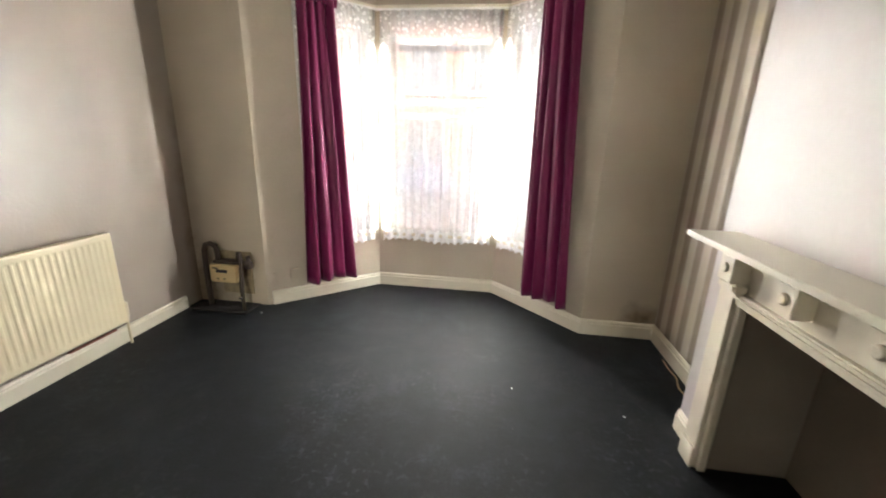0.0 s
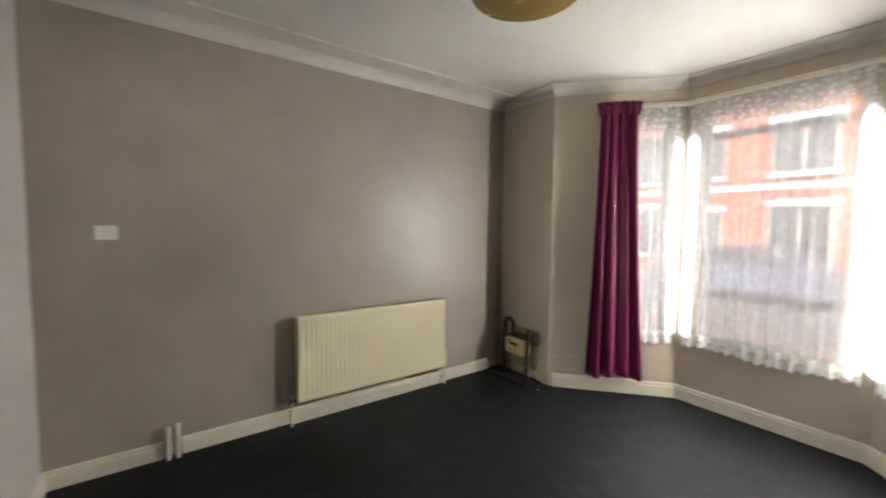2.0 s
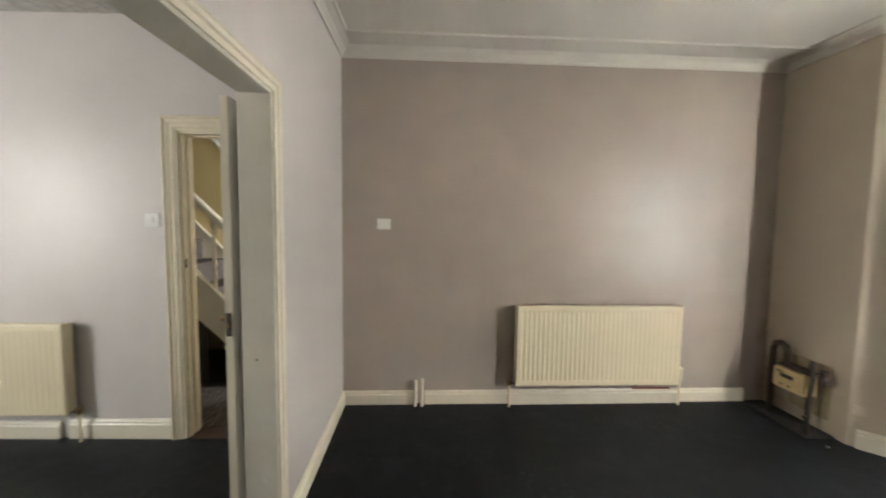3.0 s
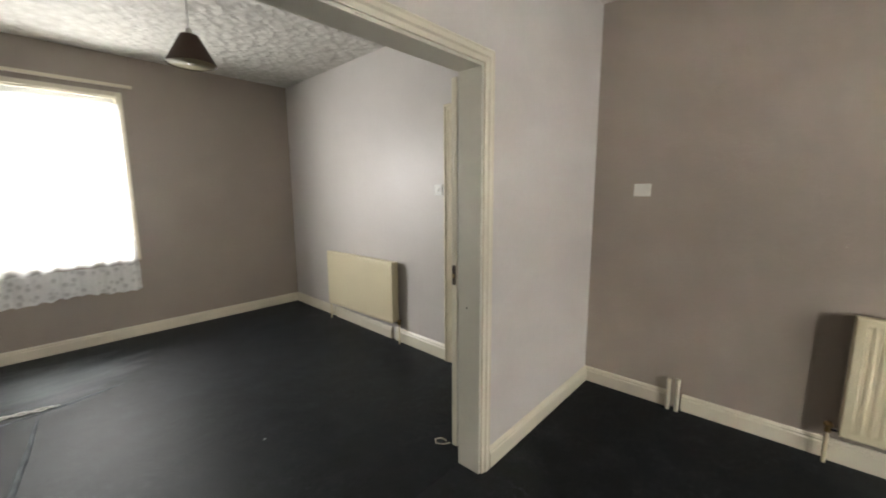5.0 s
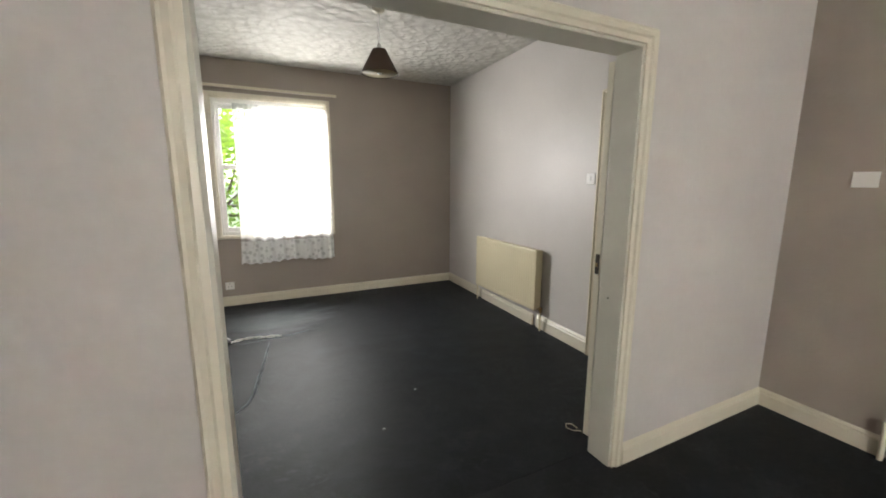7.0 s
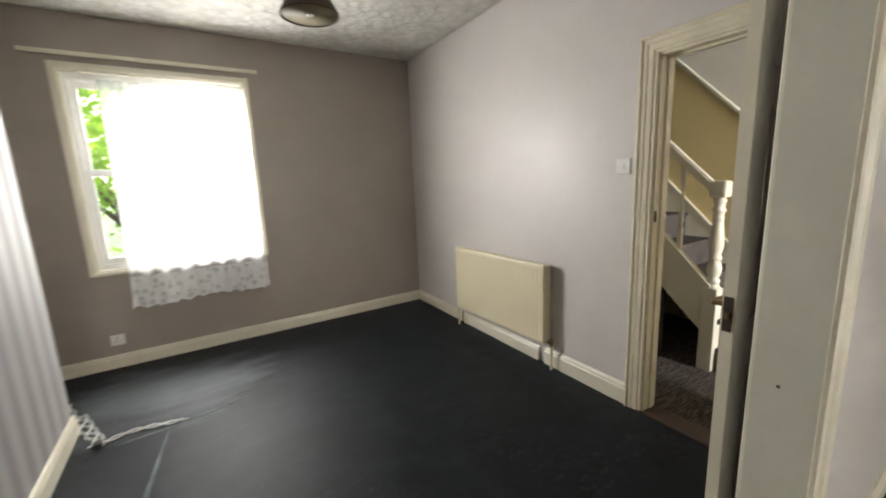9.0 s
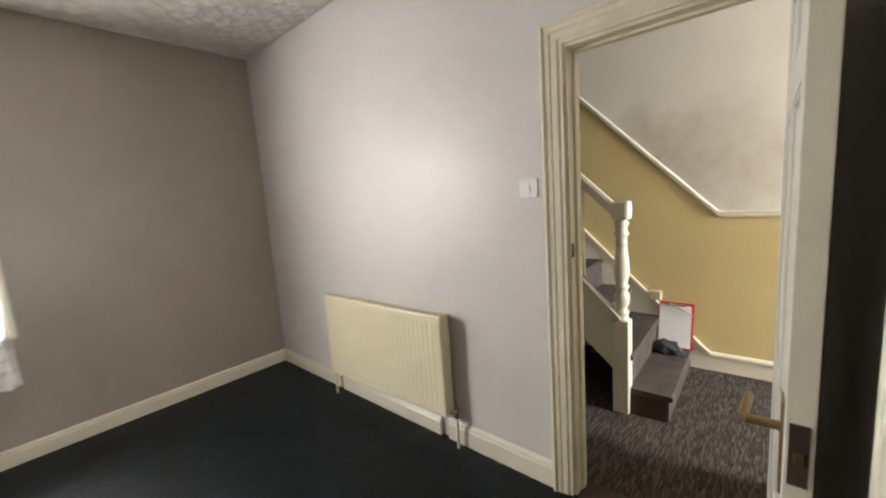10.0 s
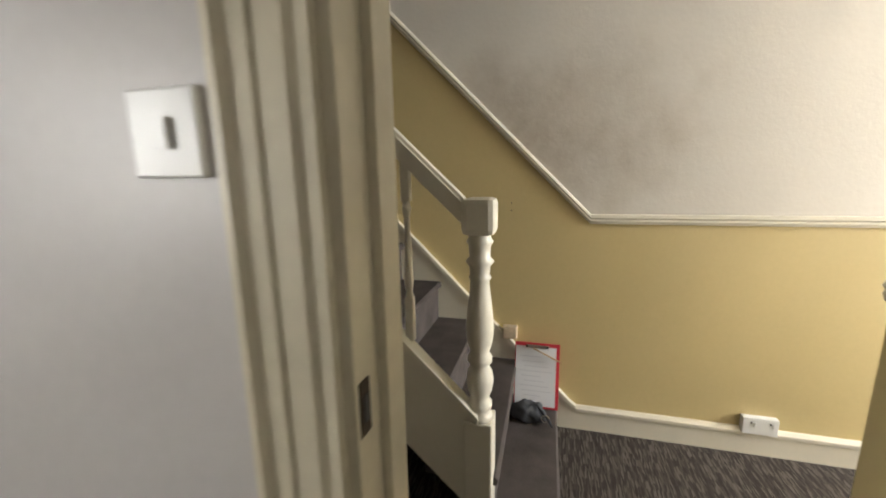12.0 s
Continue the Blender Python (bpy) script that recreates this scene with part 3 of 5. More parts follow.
    slab("threshold", [(XD - 0.125, XD + 0.014, DY0 + 0.03, DY1 - 0.03, -0.004, 0.009)], DARK_WOOD, "dark wooden threshold strip in the doorway", "threshold")
    slab("wall_above_hall", [(XB - 0.10, XB - 0.02, YB, -0.5, 2.9, 5.2), (HX, XB - 0.02, -0.6, -0.5, 2.82, 5.2), (HX, XB - 0.02, YB - 0.2, YB, 2.9, 5.2)], HALL_WHITE, "white walls of the stairwell", "wall")
    slab("ceiling_hall", [(HX, XB - 0.10, -1.9, 3.0, 2.72, 2.81)], WHITE_CEIL, "white hall ceiling", "ceiling")
    slab("roof", [(HX - 0.3, XR + 0.6, YB - 0.4, 4.0, 5.2, 5.4)], WHITE_CEIL, "upper ceiling closing the house", "ceiling")


build_structure()

# ---- trim ----
SKIRT = [(0, 0), (0.02, 0), (0.02, 0.078), (0.014, 0.086), (0.016, 0.094), (0.007, 0.106), (0, 0.108)]
COVE = [(0, -0.085), (0.012, -0.085), (0.018, -0.066), (0.04, -0.036), (0.074, -0.016), (0.09, -0.011), (0.098, -0.0005), (0, -0.0005)]
ARCH = [(0, 0), (0.07, 0), (0.07, 0.012), (0.06, 0.022), (0.05, 0.018), (0.03, 0.02), (0.022, 0.012), (0.0, 0.009)]


def trim(name, bm, label, material=None, category="trim"):
    return tagged(part(name, bm, material or GLOSS), label, category, kind="structure")


def skirting(path, label, side=1, high=1.0, material=None):
    trim("baseboard", moulding(path, [(o, u * high) for o, u in SKIRT], side=side), label, material, "baseboard")


def build_trim():
    white = "cream gloss painted moulded skirting board"
    skirting([(XL, YF - 0.18), (XL, 2.20)], white)
    skirting([(XL + 0.02, 2.20), (XL + 0.02, 0.80)], "cream skirting board standing proud below the radiator", high=1.12)
    skirting([(XL, 0.80), (XL, 0.12)], white)
    skirting([(XL, 0.03), (XL, YP), (OX0 - 0.062, YP)], white)
    skirting([(BAY[0][0] + 0.03, BAY[0][1] + 0.027), BAY[1], BAY[2], BAY[3], (XR, YF), (XR, BY1)], white, side=-1, high=1.15)
    skirting([(BX, BY1), (BX, 1.76)], "short stub of cream skirting beside the mantelpiece", side=-1, high=1.1)
    skirting([(OX1 + 0.062, YP), (XR, YP), (XR, BY0), (BX, BY0), (BX, 0.52)], white)
    skirting([(xb(-1.55), DY0 - 0.09), (xb(-2.2), -2.20)], white, side=1, high=1.2)
    skirting([(xb(-2.26) + 0.004, -2.26), (xb(-3.27) + 0.004, -3.27)], "cream skirting board with chipped ends below the radiator", side=1, high=1.05)
    skirting([(xb(-3.31), -3.31), (xb(YB), YB), (XR, YB), (XR, CY0)], white, side=1)
    skirting([(CX, CY0), (CX, CY1)], "white skirting board of the rear chimney breast", side=1, high=1.1)
    skirting([(OX1 + 0.062, YQ), (XR, YQ)], white, side=-1)
    outline = [(XL, YP), (XR, YP), (XR, BY0), (BX, BY0), (BX, BY1), (XR, BY1), (XR, YF), BAY[3], BAY[2], BAY[1], BAY[0], (XL, YF)]
    trim("coving", moulding([(x, y, ZF) for x, y in outline], COVE, closed=True), "white plaster coving round the ceiling", WHITE_CEIL, "coving")


def architrave(name, axis, at, a0, a1, top, out, label, profile=ARCH, material=None, m=None):
    """Mitred door surround on a wall face. axis: the wall's run ('x' or 'y'); at: the face; out: +1 or -1, the way it stands out."""
    bm = bmesh.new()
    path = [(a0, 0, -1, 0), (a0, top, -1, 1), (a1, top, 1, 1), (a1, 0, 1, 0)]
    rings = []
    for a, z, sa, sz in path:
        ring = []
        for w, d in profile:
            q, f = a + sa * w, at + out * d
            ring.append(bm.verts.new((q, f, z + sz * w) if axis == "x" else (f, q, z + sz * w)))
        rings.append(ring)
    for r0, r1 in zip(rings, rings[1:]):
        for j in range(len(profile)):
            k = (j + 1) % len(profile)
            bm.faces.new((r0[j], r0[k], r1[k], r1[j]))
    bm.faces.new(rings[0])
    bm.faces.new(rings[-1])
    if m:
        bm.transform(m)
    return trim(name, bm, label, material)


def build_openings():
    wide = [(w * 0.88, d) for w, d in ARCH]
    architrave("trim_opening_front", "x", YP, OX0 + 0.004, OX1 - 0.004, OZ - 0.004, 1, "cream gloss architrave round the wide opening", wide)
    architrave("trim_opening_rear", "x", YQ, OX0 + 0.004, OX1 - 0.004, OZ - 0.004, -1, "cream gloss architrave on the rear side of the opening", wide)
    for name, box in (("jamb_lining", (OX0, OX0 + 0.018, YQ, YP, 0, OZ)), ("jamb_lining", (OX1 - 0.018, OX1, YQ, YP, 0, OZ)), ("head_lining", (OX0 + 0.018, OX1 - 0.018, YQ, YP, OZ - 0.018, OZ))):
        trim(name, boxes(box, bevel=0.002), "off-white gloss lining of the wide opening", GLOSS_GREY)
    deep = [(0, 0), (0.09, 0), (0.09, 0.03), (0.084, 0.035), (0.076, 0.035), (0.068, 0.027), (0.05, 0.025), (0.046, 0.021), (0.02, 0.019), (0.013, 0.013), (0, 0.012)]
    architrave("trim_door", "y", XD, DY0 + 0.006, DY1 - 0.006, 2.0 - 0.006, 1, "deep moulded cream architrave of the hall doorway", deep, OLD_CREAM, SKEW)
    architrave("trim_door_hall", "y", XD - 0.12, DY0 + 0.006, DY1 - 0.006, 2.0 - 0.006, -1, "cream architrave on the hall side", wide, OLD_CREAM, SKEW)
    for name, box in (("door_lining", (XD - 0.12, XD, DY0, DY0 + 0.02, 0, 2.0)), ("door_lining", (XD - 0.12, XD, DY1 - 0.02, DY1, 0, 2.0)), ("door_lining", (XD - 0.12, XD, DY0 + 0.02, DY1 - 0.02, 1.98, 2.0)),
                      ("door_stop_bead", (XD - 0.085, XD - 0.05, DY0 + 0.02, DY0 + 0.032, 0, 1.98)), ("door_stop_bead", (XD - 0.085, XD - 0.05, DY0 + 0.032, DY1 - 0.02, 1.968, 1.98))):
        trim(name, boxes(box, bevel=0.002, m=SKEW), "cream painted door lining", OLD_CREAM)
    keep = thing("strike_plate", (XD - 0.03, DY0 + 0.02, 1.12), "small dark strike plate in the door lining", "door hardware")
    part("plate", boxes((XD - 0.026, XD - 0.006, DY0 + 0.018, DY0 + 0.022, 1.13, 1.19), bevel=0.001, m=SKEW), DARK_METAL, keep)
    part("keep_hole", boxes((XD - 0.021, XD - 0.011, DY0 + 0.0205, DY0 + 0.0235, 1.145, 1.175), m=SKEW), BLACK, keep)


build_trim()
build_openings()


# ---- front room ----
def bay_frame(i):
    """Local frame of a bay wall: x along the wall, y outwards, z up, from the corner i to i + 1."""
    a, b = Vector(BAY[i]), Vector(BAY[i + 1])
    d = (b - a).normalized()
    m = Matrix(((d.x, -d.y, 0, a.x), (d.y, d.x, 0, a.y), (0, 0, 1, 0), (0, 0, 0, 1)))
    return m, (b - a).length


def bay_window(i, u0, u1, number):
    m, _ = bay_frame(i)
    z0, z1, t = 0.56, 2.46, 2.24
    w = tagged(new("window_%d" % number), "white framed bay window with a narrow top light", "window", kind="structure")
    w.location = m @ Vector(((u0 + u1) / 2, 0.1, z0))
    part("window_frame", boxes((u0, u0 + 0.055, 0.09, 0.15, z0, z1), (u1 - 0.055, u1, 0.09, 0.15, z0, z1), (u0 + 0.055, u1 - 0.055, 0.09, 0.15, z0, z0 + 0.06),
                               (u0 + 0.055, u1 - 0.055, 0.09, 0.15, z1 - 0.055, z1), (u0 + 0.055, u1 - 0.055, 0.09, 0.15, t - 0.025, t + 0.025), bevel=0.004, m=m), UPVC, w)
    part("window_sill", boxes((u0 - 0.03, u1 + 0.03, -0.03, 0.0, z0 - 0.03, z0 - 0.001), bevel=0.005, m=m), GLOSS, w)
    for a, b in ((z0 + 0.06, t - 0.025), (t + 0.025, z1 - 0.055)):
        g = part("pane", boxes((u0 + 0.055, u1 - 0.055, 0.118, 0.122, a, b), m=m), GLASS, w)
        g.visible_shadow = False


def cloth(m, top, bottom, z0, z1, folds, depth, rows=28, wave=0.0, seed=1, scallop=0.0, gather=0.0, centre=0.0):
    """A hanging cloth in the local frame m: spans of u at the top and the bottom, with soft uneven folds."""
    rnd = random.Random(seed)
    ph, amp = [rnd.uniform(0, 6.28) for _ in range(4)], [rnd.uniform(0.7, 1.3) for _ in range(40)]
    cols = max(24, int(folds * 10))
    bm, grid = bmesh.new(), []
    for r in range(rows + 1):
        s = r / rows
        row = []
        for c in range(cols + 1):
            k = c / cols
            a = top[0] + (bottom[0] - top[0]) * s ** 1.3
            b = top[1] + (bottom[1] - top[1]) * s ** 1.3
            u = a + (b - a) * k
            f = k * folds * math.tau
            local = amp[int(k * folds) % 40]
            y = depth * local * (0.75 + 0.35 * s) * math.sin(f + 0.5 * math.sin(s * 3 + ph[0])) + wave * math.sin(s * 5 + k * 7 + ph[1]) + 0.3 * depth * math.sin(2.3 * f + ph[2])
            z = z1 + (z0 - z1) * s
            if scallop and r == rows:
                z += scallop * abs(math.sin(k * folds * math.pi * 1.4))
            row.append(bm.verts.new(m @ Vector((u + 0.35 * depth * math.cos(f) * local, centre + y, z + (0.012 * math.sin(k * 9 + ph[3]) * s)))))
        grid.append(row)
    for r in range(rows):
        for c in range(cols):
            bm.faces.new((grid[r][c], grid[r][c + 1], grid[r + 1][c + 1], grid[r + 1][c]))
    return bm


def ruffle(bm, above, seed):
    """Crumple the free upper edge of a gathered heading."""
    for v in bm.verts:
        k = max(0.0, v.co.z - above) * 9
        v.co += noise.noise_vector((v.co.x * 38 + seed, v.co.y * 38, v.co.z * 12)) * 0.022 * k
    return bm


def curtain(i, top, bottom, z0, z1, seed, label):
    m, _ = bay_frame(i)
    at = m @ Vector((sum(bottom) / 2, -0.12, z0))
    c = thing("curtain", at, label, "curtain", "curtains of the bay")
    drape = part("drape", cloth(m, top, bottom, z0, z1, 4.2, 0.044, seed=seed, centre=-0.12, wave=0.012), CURTAIN, c, smooth=True)
    head = part("heading", ruffle(cloth(m, (top[0] - 0.022, top[1] + 0.022), (top[0] - 0.004, top[1] + 0.004), z1 - 0.075, z1 + 0.035, 8, 0.024, rows=8, seed=seed + 5, centre=-0.125), z1 - 0.03, seed), CURTAIN, c, "gathered burgundy heading tape", smooth=True)
    for ob in (drape, head):
        s = ob.modifiers.new("thickness", "SOLIDIFY")
        s.thickness = 0.004
    for k in range(6):
        u = top[0] + (top[1] - top[0]) * (k + 0.5) / 6
        part("hook", tube([m @ Vector((u, -0.11, z1 + 0.0)), m @ Vector((u, -0.10, z1 + 0.028)), m @ Vector((u, -0.07, z1 + 0.03))], 0.003, 6), PLASTIC, c)


def net(i, u0, u1, seed):
    m, _ = bay_frame(i)
    c = thing("net_curtain", m @ Vector(((u0 + u1) / 2, -0.04, 0.5)), "white net curtain with lace flowers and a scalloped hem", "net curtain", "nets of the bay")
    part("net", cloth(m, (u0, u1), (u0, u1), 0.60, 2.49, (u1 - u0) * 11, 0.013, seed=seed, centre=-0.03), NET, c, smooth=True)
    part("hem", cloth(m, (u0, u1), (u0 - 0.003, u1 + 0.003), 0.475, 0.60, (u1 - u0) * 11, 0.014, rows=5, seed=seed, centre=-0.03, scallop=0.022), NET_HEM, c, "dense scalloped lace hem", smooth=True)
    part("valance", cloth(m, (u0, u1), (u0, u1), 2.27, 2.49, (u1 - u0) * 13, 0.012, rows=6, seed=seed + 9, centre=-0.07, scallop=0.03), NET_EDGE, c, "short lace valance along the top", smooth=True)
    for a, b in ((u0, u0 + 0.07), (u1 - 0.07, u1)):
        part("side_border", cloth(m, (a, b), (a, b), 0.60, 2.275, 1.2, 0.008, seed=seed + 3, centre=-0.078), NET_EDGE, c, "dense lace side border", smooth=True)


def build_bay():
    _, a = bay_frame(0)
    _, b = bay_frame(2)
    bay_window(0, 0.42, a - 0.09, 1)
    bay_window(1, 0.09, 1.06, 2)
    bay_window(2, 0.09, b - 0.42, 3)
    net(0, 0.36, a - 0.05, 3)
    net(1, 0.05, 1.10, 5)
    net(2, 0.05, b - 0.36, 8)
    curtain(0, (0.36, 0.66), (0.30, 0.79), 0.185, 2.50, 11, "long burgundy pleated curtain hanging in the bay")
    curtain(2, (0.45, 0.78), (0.47, 0.93), 0.205, 2.53, 17, "long dark burgundy curtain hanging in the bay")
    rail = [(BAY[0][0] + 0.27, BAY[0][1] + 0.2447, 2.50), (*BAY[1], 2.50), (*BAY[2], 2.50), (BAY[3][0] - 0.2, BAY[3][1] + 0.2, 2.50)]
    r = thing("curtain_rail", (-0.55, 3.6, 2.5), "cream rail batten running round the bay above the nets", "curtain rail")
    part("batten", moulding(rail, [(0.0, 0.0), (0.018, 0.0), (0.022, 0.01), (0.022, 0.035), (0.012, 0.045), (0, 0.05)], side=-1), GLOSS, r)
    part("track", moulding(rail, [(0.034, -0.004), (0.046, -0.004), (0.046, 0.014), (0.034, 0.014)], side=-1), PLASTIC, r, "white plastic curtain track")


def radiator(x_wall, x_front, y0, y1, z0, z1, pipes, label, group="panel radiators"):
    """A ribbed steel panel on a wall that faces +x."""
    r = thing("radiator", (x_wall, (y0 + y1) / 2, z0), label, "radiator", group)
    bm = bmesh.new()
    pitch = 0.0365
    count = int((y1 - y0 - 0.05) / pitch)
    ys = [(y0, 0.006), (y0 + 0.006, 0.0)]
    start = (y0 + y1 - count * pitch) / 2
    for k in range(count):
        a = start + k * pitch
        ys += [(a + 0.004, 0.0), (a + 0.010, -1), (a + 0.024, -1), (a + 0.031, 0.0)]
    ys += [(y1 - 0.006, 0.0), (y1, 0.006)]
    zs = [(z0, 0.008, 0), (z0 + 0.008, 0.0, 0), (z0 + 0.035, 0, 0), (z0 + 0.05, 0, 1), (z1 - 0.05, 0, 1), (z1 - 0.035, 0, 0), (z1 - 0.012, 0, 0), (z1 - 0.004, 0.002, 0), (z1, 0.008, 0), (z1 + 0.0005, 0.018, 0), (z1 - 0.004, 0.020, 0)]
    grid = [[bm.verts.new((x_front - (0.0028 * deep if d < 0 else d) - e, y, z)) for y, d in ys] for z, e, deep in zs]
    for a, b in zip(grid, grid[1:]):
        for j in range(len(ys) - 1):
            bm.faces.new((a[j], a[j + 1], b[j + 1], b[j]))
    part("front_panel", bm, RAD_CREAM, r)
    part("back_panel", boxes((x_wall + 0.03, x_wall + 0.042, y0 + 0.01, y1 - 0.01, z0 + 0.01, z1 - 0.01), bevel=0.004), RAD_CREAM, r)
    for a, b in ((y0, y0 + 0.012), (y1 - 0.012, y1)):
        part("side_cheek", boxes((x_wall + 0.045, x_front - 0.004, a + 0.001, b - 0.001, z0 + 0.012, z1 - 0.006), bevel=0.003), RAD_CREAM, r)
    fins = boxes(*[(x_wall + 0.046, x_front - 0.012, y, y + 0.004, z0 + 0.04, z1 - 0.02) for y in [y0 + 0.03 + k * 0.05 for k in range(int((y1 - y0 - 0.05) / 0.05))]])
    part("fins", fins, RAD_CREAM, r)
    grille = [(x_wall + 0.046, x_front - 0.0205, y, y + 0.006, z1 - 0.016, z1 - 0.009) for y in [y0 + 0.02 + k * 0.022 for k in range(int((y1 - y0 - 0.04) / 0.022))]]
    part("top_grille", boxes(*grille), RAD_CREAM, r)
    for y, tall in pipes:
        s = 1 if y > (y0 + y1) / 2 else -1
        xm = (x_wall + x_front) / 2 + 0.01
        valve = part("valve", turned([(0.0, 0), (0.014, 0), (0.014, 0.03), (0.019, 0.034), (0.019, tall), (0.012, tall + 0.008), (0, tall + 0.008)], (xm, y, z0 - 0.01), 14), OLD_CREAM if tall > 0.06 else BRASS, r, smooth=False)
        part("union", tube([(xm, y, z0 + 0.012), (xm, y - s * 0.05, z0 + 0.012)], 0.011), CHROME, valve)
        part("pipe", tube([(xm, y, z0 - 0.01), (xm, y, 0.0)], 0.0085), RAD_CREAM, r, "painted copper feed pipe")
    return r


def build_front_things():
    radiator(XL, XL + 0.125, 0.82, 2.13, 0.185, 0.815, ((0.785, 0.045), (2.165, 0.13)), "cream ribbed panel radiator on the taupe wall")
    scrape = thing("bare_plaster_strip", (XL + 0.03, 1.96, 0.12), "strip of bare reddish plaster on the skirting below the radiator", "plaster patch")
    part("patch", boxes((XL + 0.019, XL + 0.043, 1.80, 2.11, 0.1195, 0.1285), bevel=0.003), surface("bare_red_plaster", (0.25, 0.09, 0.06), 0.9, 0.3, 20, 80, 0.5), scrape)
    # two capped pipes rising by the skirting
    stub = thing("pipe_stubs", (XL + 0.02, 0.075, 0), "pair of capped pipes painted off-white against the skirting", "pipes")
    for y, h in ((0.048, 0.195), (0.100, 0.205)):
        p = part("pipe", tube([(XL + 0.045, y, 0), (XL + 0.045, y, h)], 0.0125, 12), GLOSS, stub)
        part("cap", turned([(0.0145, 0), (0.0145, 0.02), (0.011, 0.026), (0, 0.026)], (XL + 0.045, y, h - 0.012), 12), GLOSS, p)
    plate = thing("blank_plate", (XL, -0.205, 1.425), "white square blanking plate screwed to the taupe wall", "wall plate")
    part("plate", boxes((XL, XL + 0.012, -0.255, -0.155, 1.386, 1.466), bevel=0.003), PLASTIC, plate)
    for y in (-0.235, -0.175):
        part("screw", turned([(0.004, 0), (0.003, 0.002), (0, 0.002)], (0, 0, 0), 8), CHROME, plate).matrix_local = pose(XL + 0.012, y, 1.426, 0, 90, 0)
    # gas meter in the corner
    g = thing("gas_meter", (-2.24, YF - 0.1, 0), "old cream gas meter on rusty pipes in a damp corner", "meter")
    body = part("case", boxes((-2.335, -2.10, YF - 0.16, YF - 0.04, 0.245, 0.40), bevel=0.018), METER_CREAM, g)
    part("display", boxes((-2.27, -2.17, YF - 0.166, YF - 0.157, 0.335, 0.362), bevel=0.002), BLACK, body)
    part("badge", boxes((-2.30, -2.25, YF - 0.164, YF - 0.158, 0.368, 0.378)), BLACK, body)
    for x in (-2.26, -2.20):
        part("button", boxes((x - 0.008, x + 0.008, YF - 0.166, YF - 0.158, 0.275, 0.287), bevel=0.002), DARK_METAL, body)
    part("bracket", boxes((-2.31, -2.07, YF - 0.14, YF - 0.06, 0.405, 0.43), bevel=0.006), DARK_METAL, g)
    part("mount_board", boxes((-2.33, -2.05, YF - 0.012, YF - 0.001, 0.10, 0.48)), surface("stained_plaster_board", (0.30, 0.24, 0.15), 0.8, 0.4, 14, 60, 0.4), g)
    part("inlet_pipe", tube([(-2.40, YF - 0.1, 0.0), (-2.405, YF - 0.1, 0.3), (-2.40, YF - 0.1, 0.51), (-2.385, YF - 0.1, 0.55), (-2.34, YF - 0.1, 0.565), (-2.295, YF - 0.1, 0.545), (-2.285, YF - 0.1, 0.5), (-2.285, YF - 0.1, 0.42)], 0.0225, 12), DARK_METAL, g, smooth=True)
    part("outlet_pipe", tube([(-2.10, YF - 0.1, 0.42), (-2.095, YF - 0.1, 0.50), (-2.075, YF - 0.12, 0.51), (-2.06, YF - 0.13, 0.40), (-2.07, YF - 0.14, 0.2), (-2.05, YF - 0.16, 0.0)], 0.0175, 12), DARK_METAL, g, smooth=True)
    part("regulator", turned([(0.012, 0), (0.035, 0.008), (0.037, 0.05), (0.02, 0.075), (0.02, 0.11), (0, 0.112)], (-2.02, YF - 0.09, 0.36), 16), DARK_METAL, g)
    part("stopcock", boxes((-2.085, -2.055, YF - 0.17, YF - 0.12, 0.11, 0.135), bevel=0.004), CHROME, g)
    # thin dark patch on the floor below the meter
    part("dark_floor_patch", boxes((-2.50, -2.0, YF - 0.22, YF - 0.005, 0.0, 0.012), bevel=0.004), surface("rough_dark_patch", (0.012, 0.010, 0.009), 0.9, 0.5, 25, 60, 0.9, 0.02), g)
    m, _ = bay_frame(0)
    for u, w, h in ((0.05, 0.075, 0.075), (0.24, 0.08, 0.085)):
        b = thing("socket_plate", m @ Vector((u, 0, 0.25)), "blank plate painted over in the wall's beige", "wall plate", "painted plates by the bay")
        part("plate", boxes((u - w / 2, u + w / 2, -0.014, 0.0, 0.215, 0.215 + h), bevel=0.004, m=m), BEIGE, b)
    # pendant shade near the front ceiling
    lx, ly, lz = FRONT_LAMP
    lamp = thing("ceiling_lamp", (lx, ly, ZF), "amber glass bowl lampshade hung below the front ceiling", "ceiling lamp")
    part("ceiling_rose", turned([(0.045, 0), (0.045, -0.012), (0.03, -0.03), (0.008, -0.036), (0, -0.036)], (lx, ly, ZF)), PLASTIC, lamp, smooth=True)
    part("cord", tube([(lx, ly, ZF - 0.03), (lx, ly, lz + 0.12)], 0.004, 8), PLASTIC, lamp)
    part("shade", turned([(0.02, 0.14), (0.10, 0.128), (0.165, 0.085), (0.192, 0.03), (0.195, 0.0), (0.187, -0.012), (0.15, -0.022), (0.07, -0.03), (0.0, -0.032)], (lx, ly, lz), 40), SHADE_GOLD, lamp, smooth=True)


FRONT_LAMP = (-0.59, 1.10, 2.295)


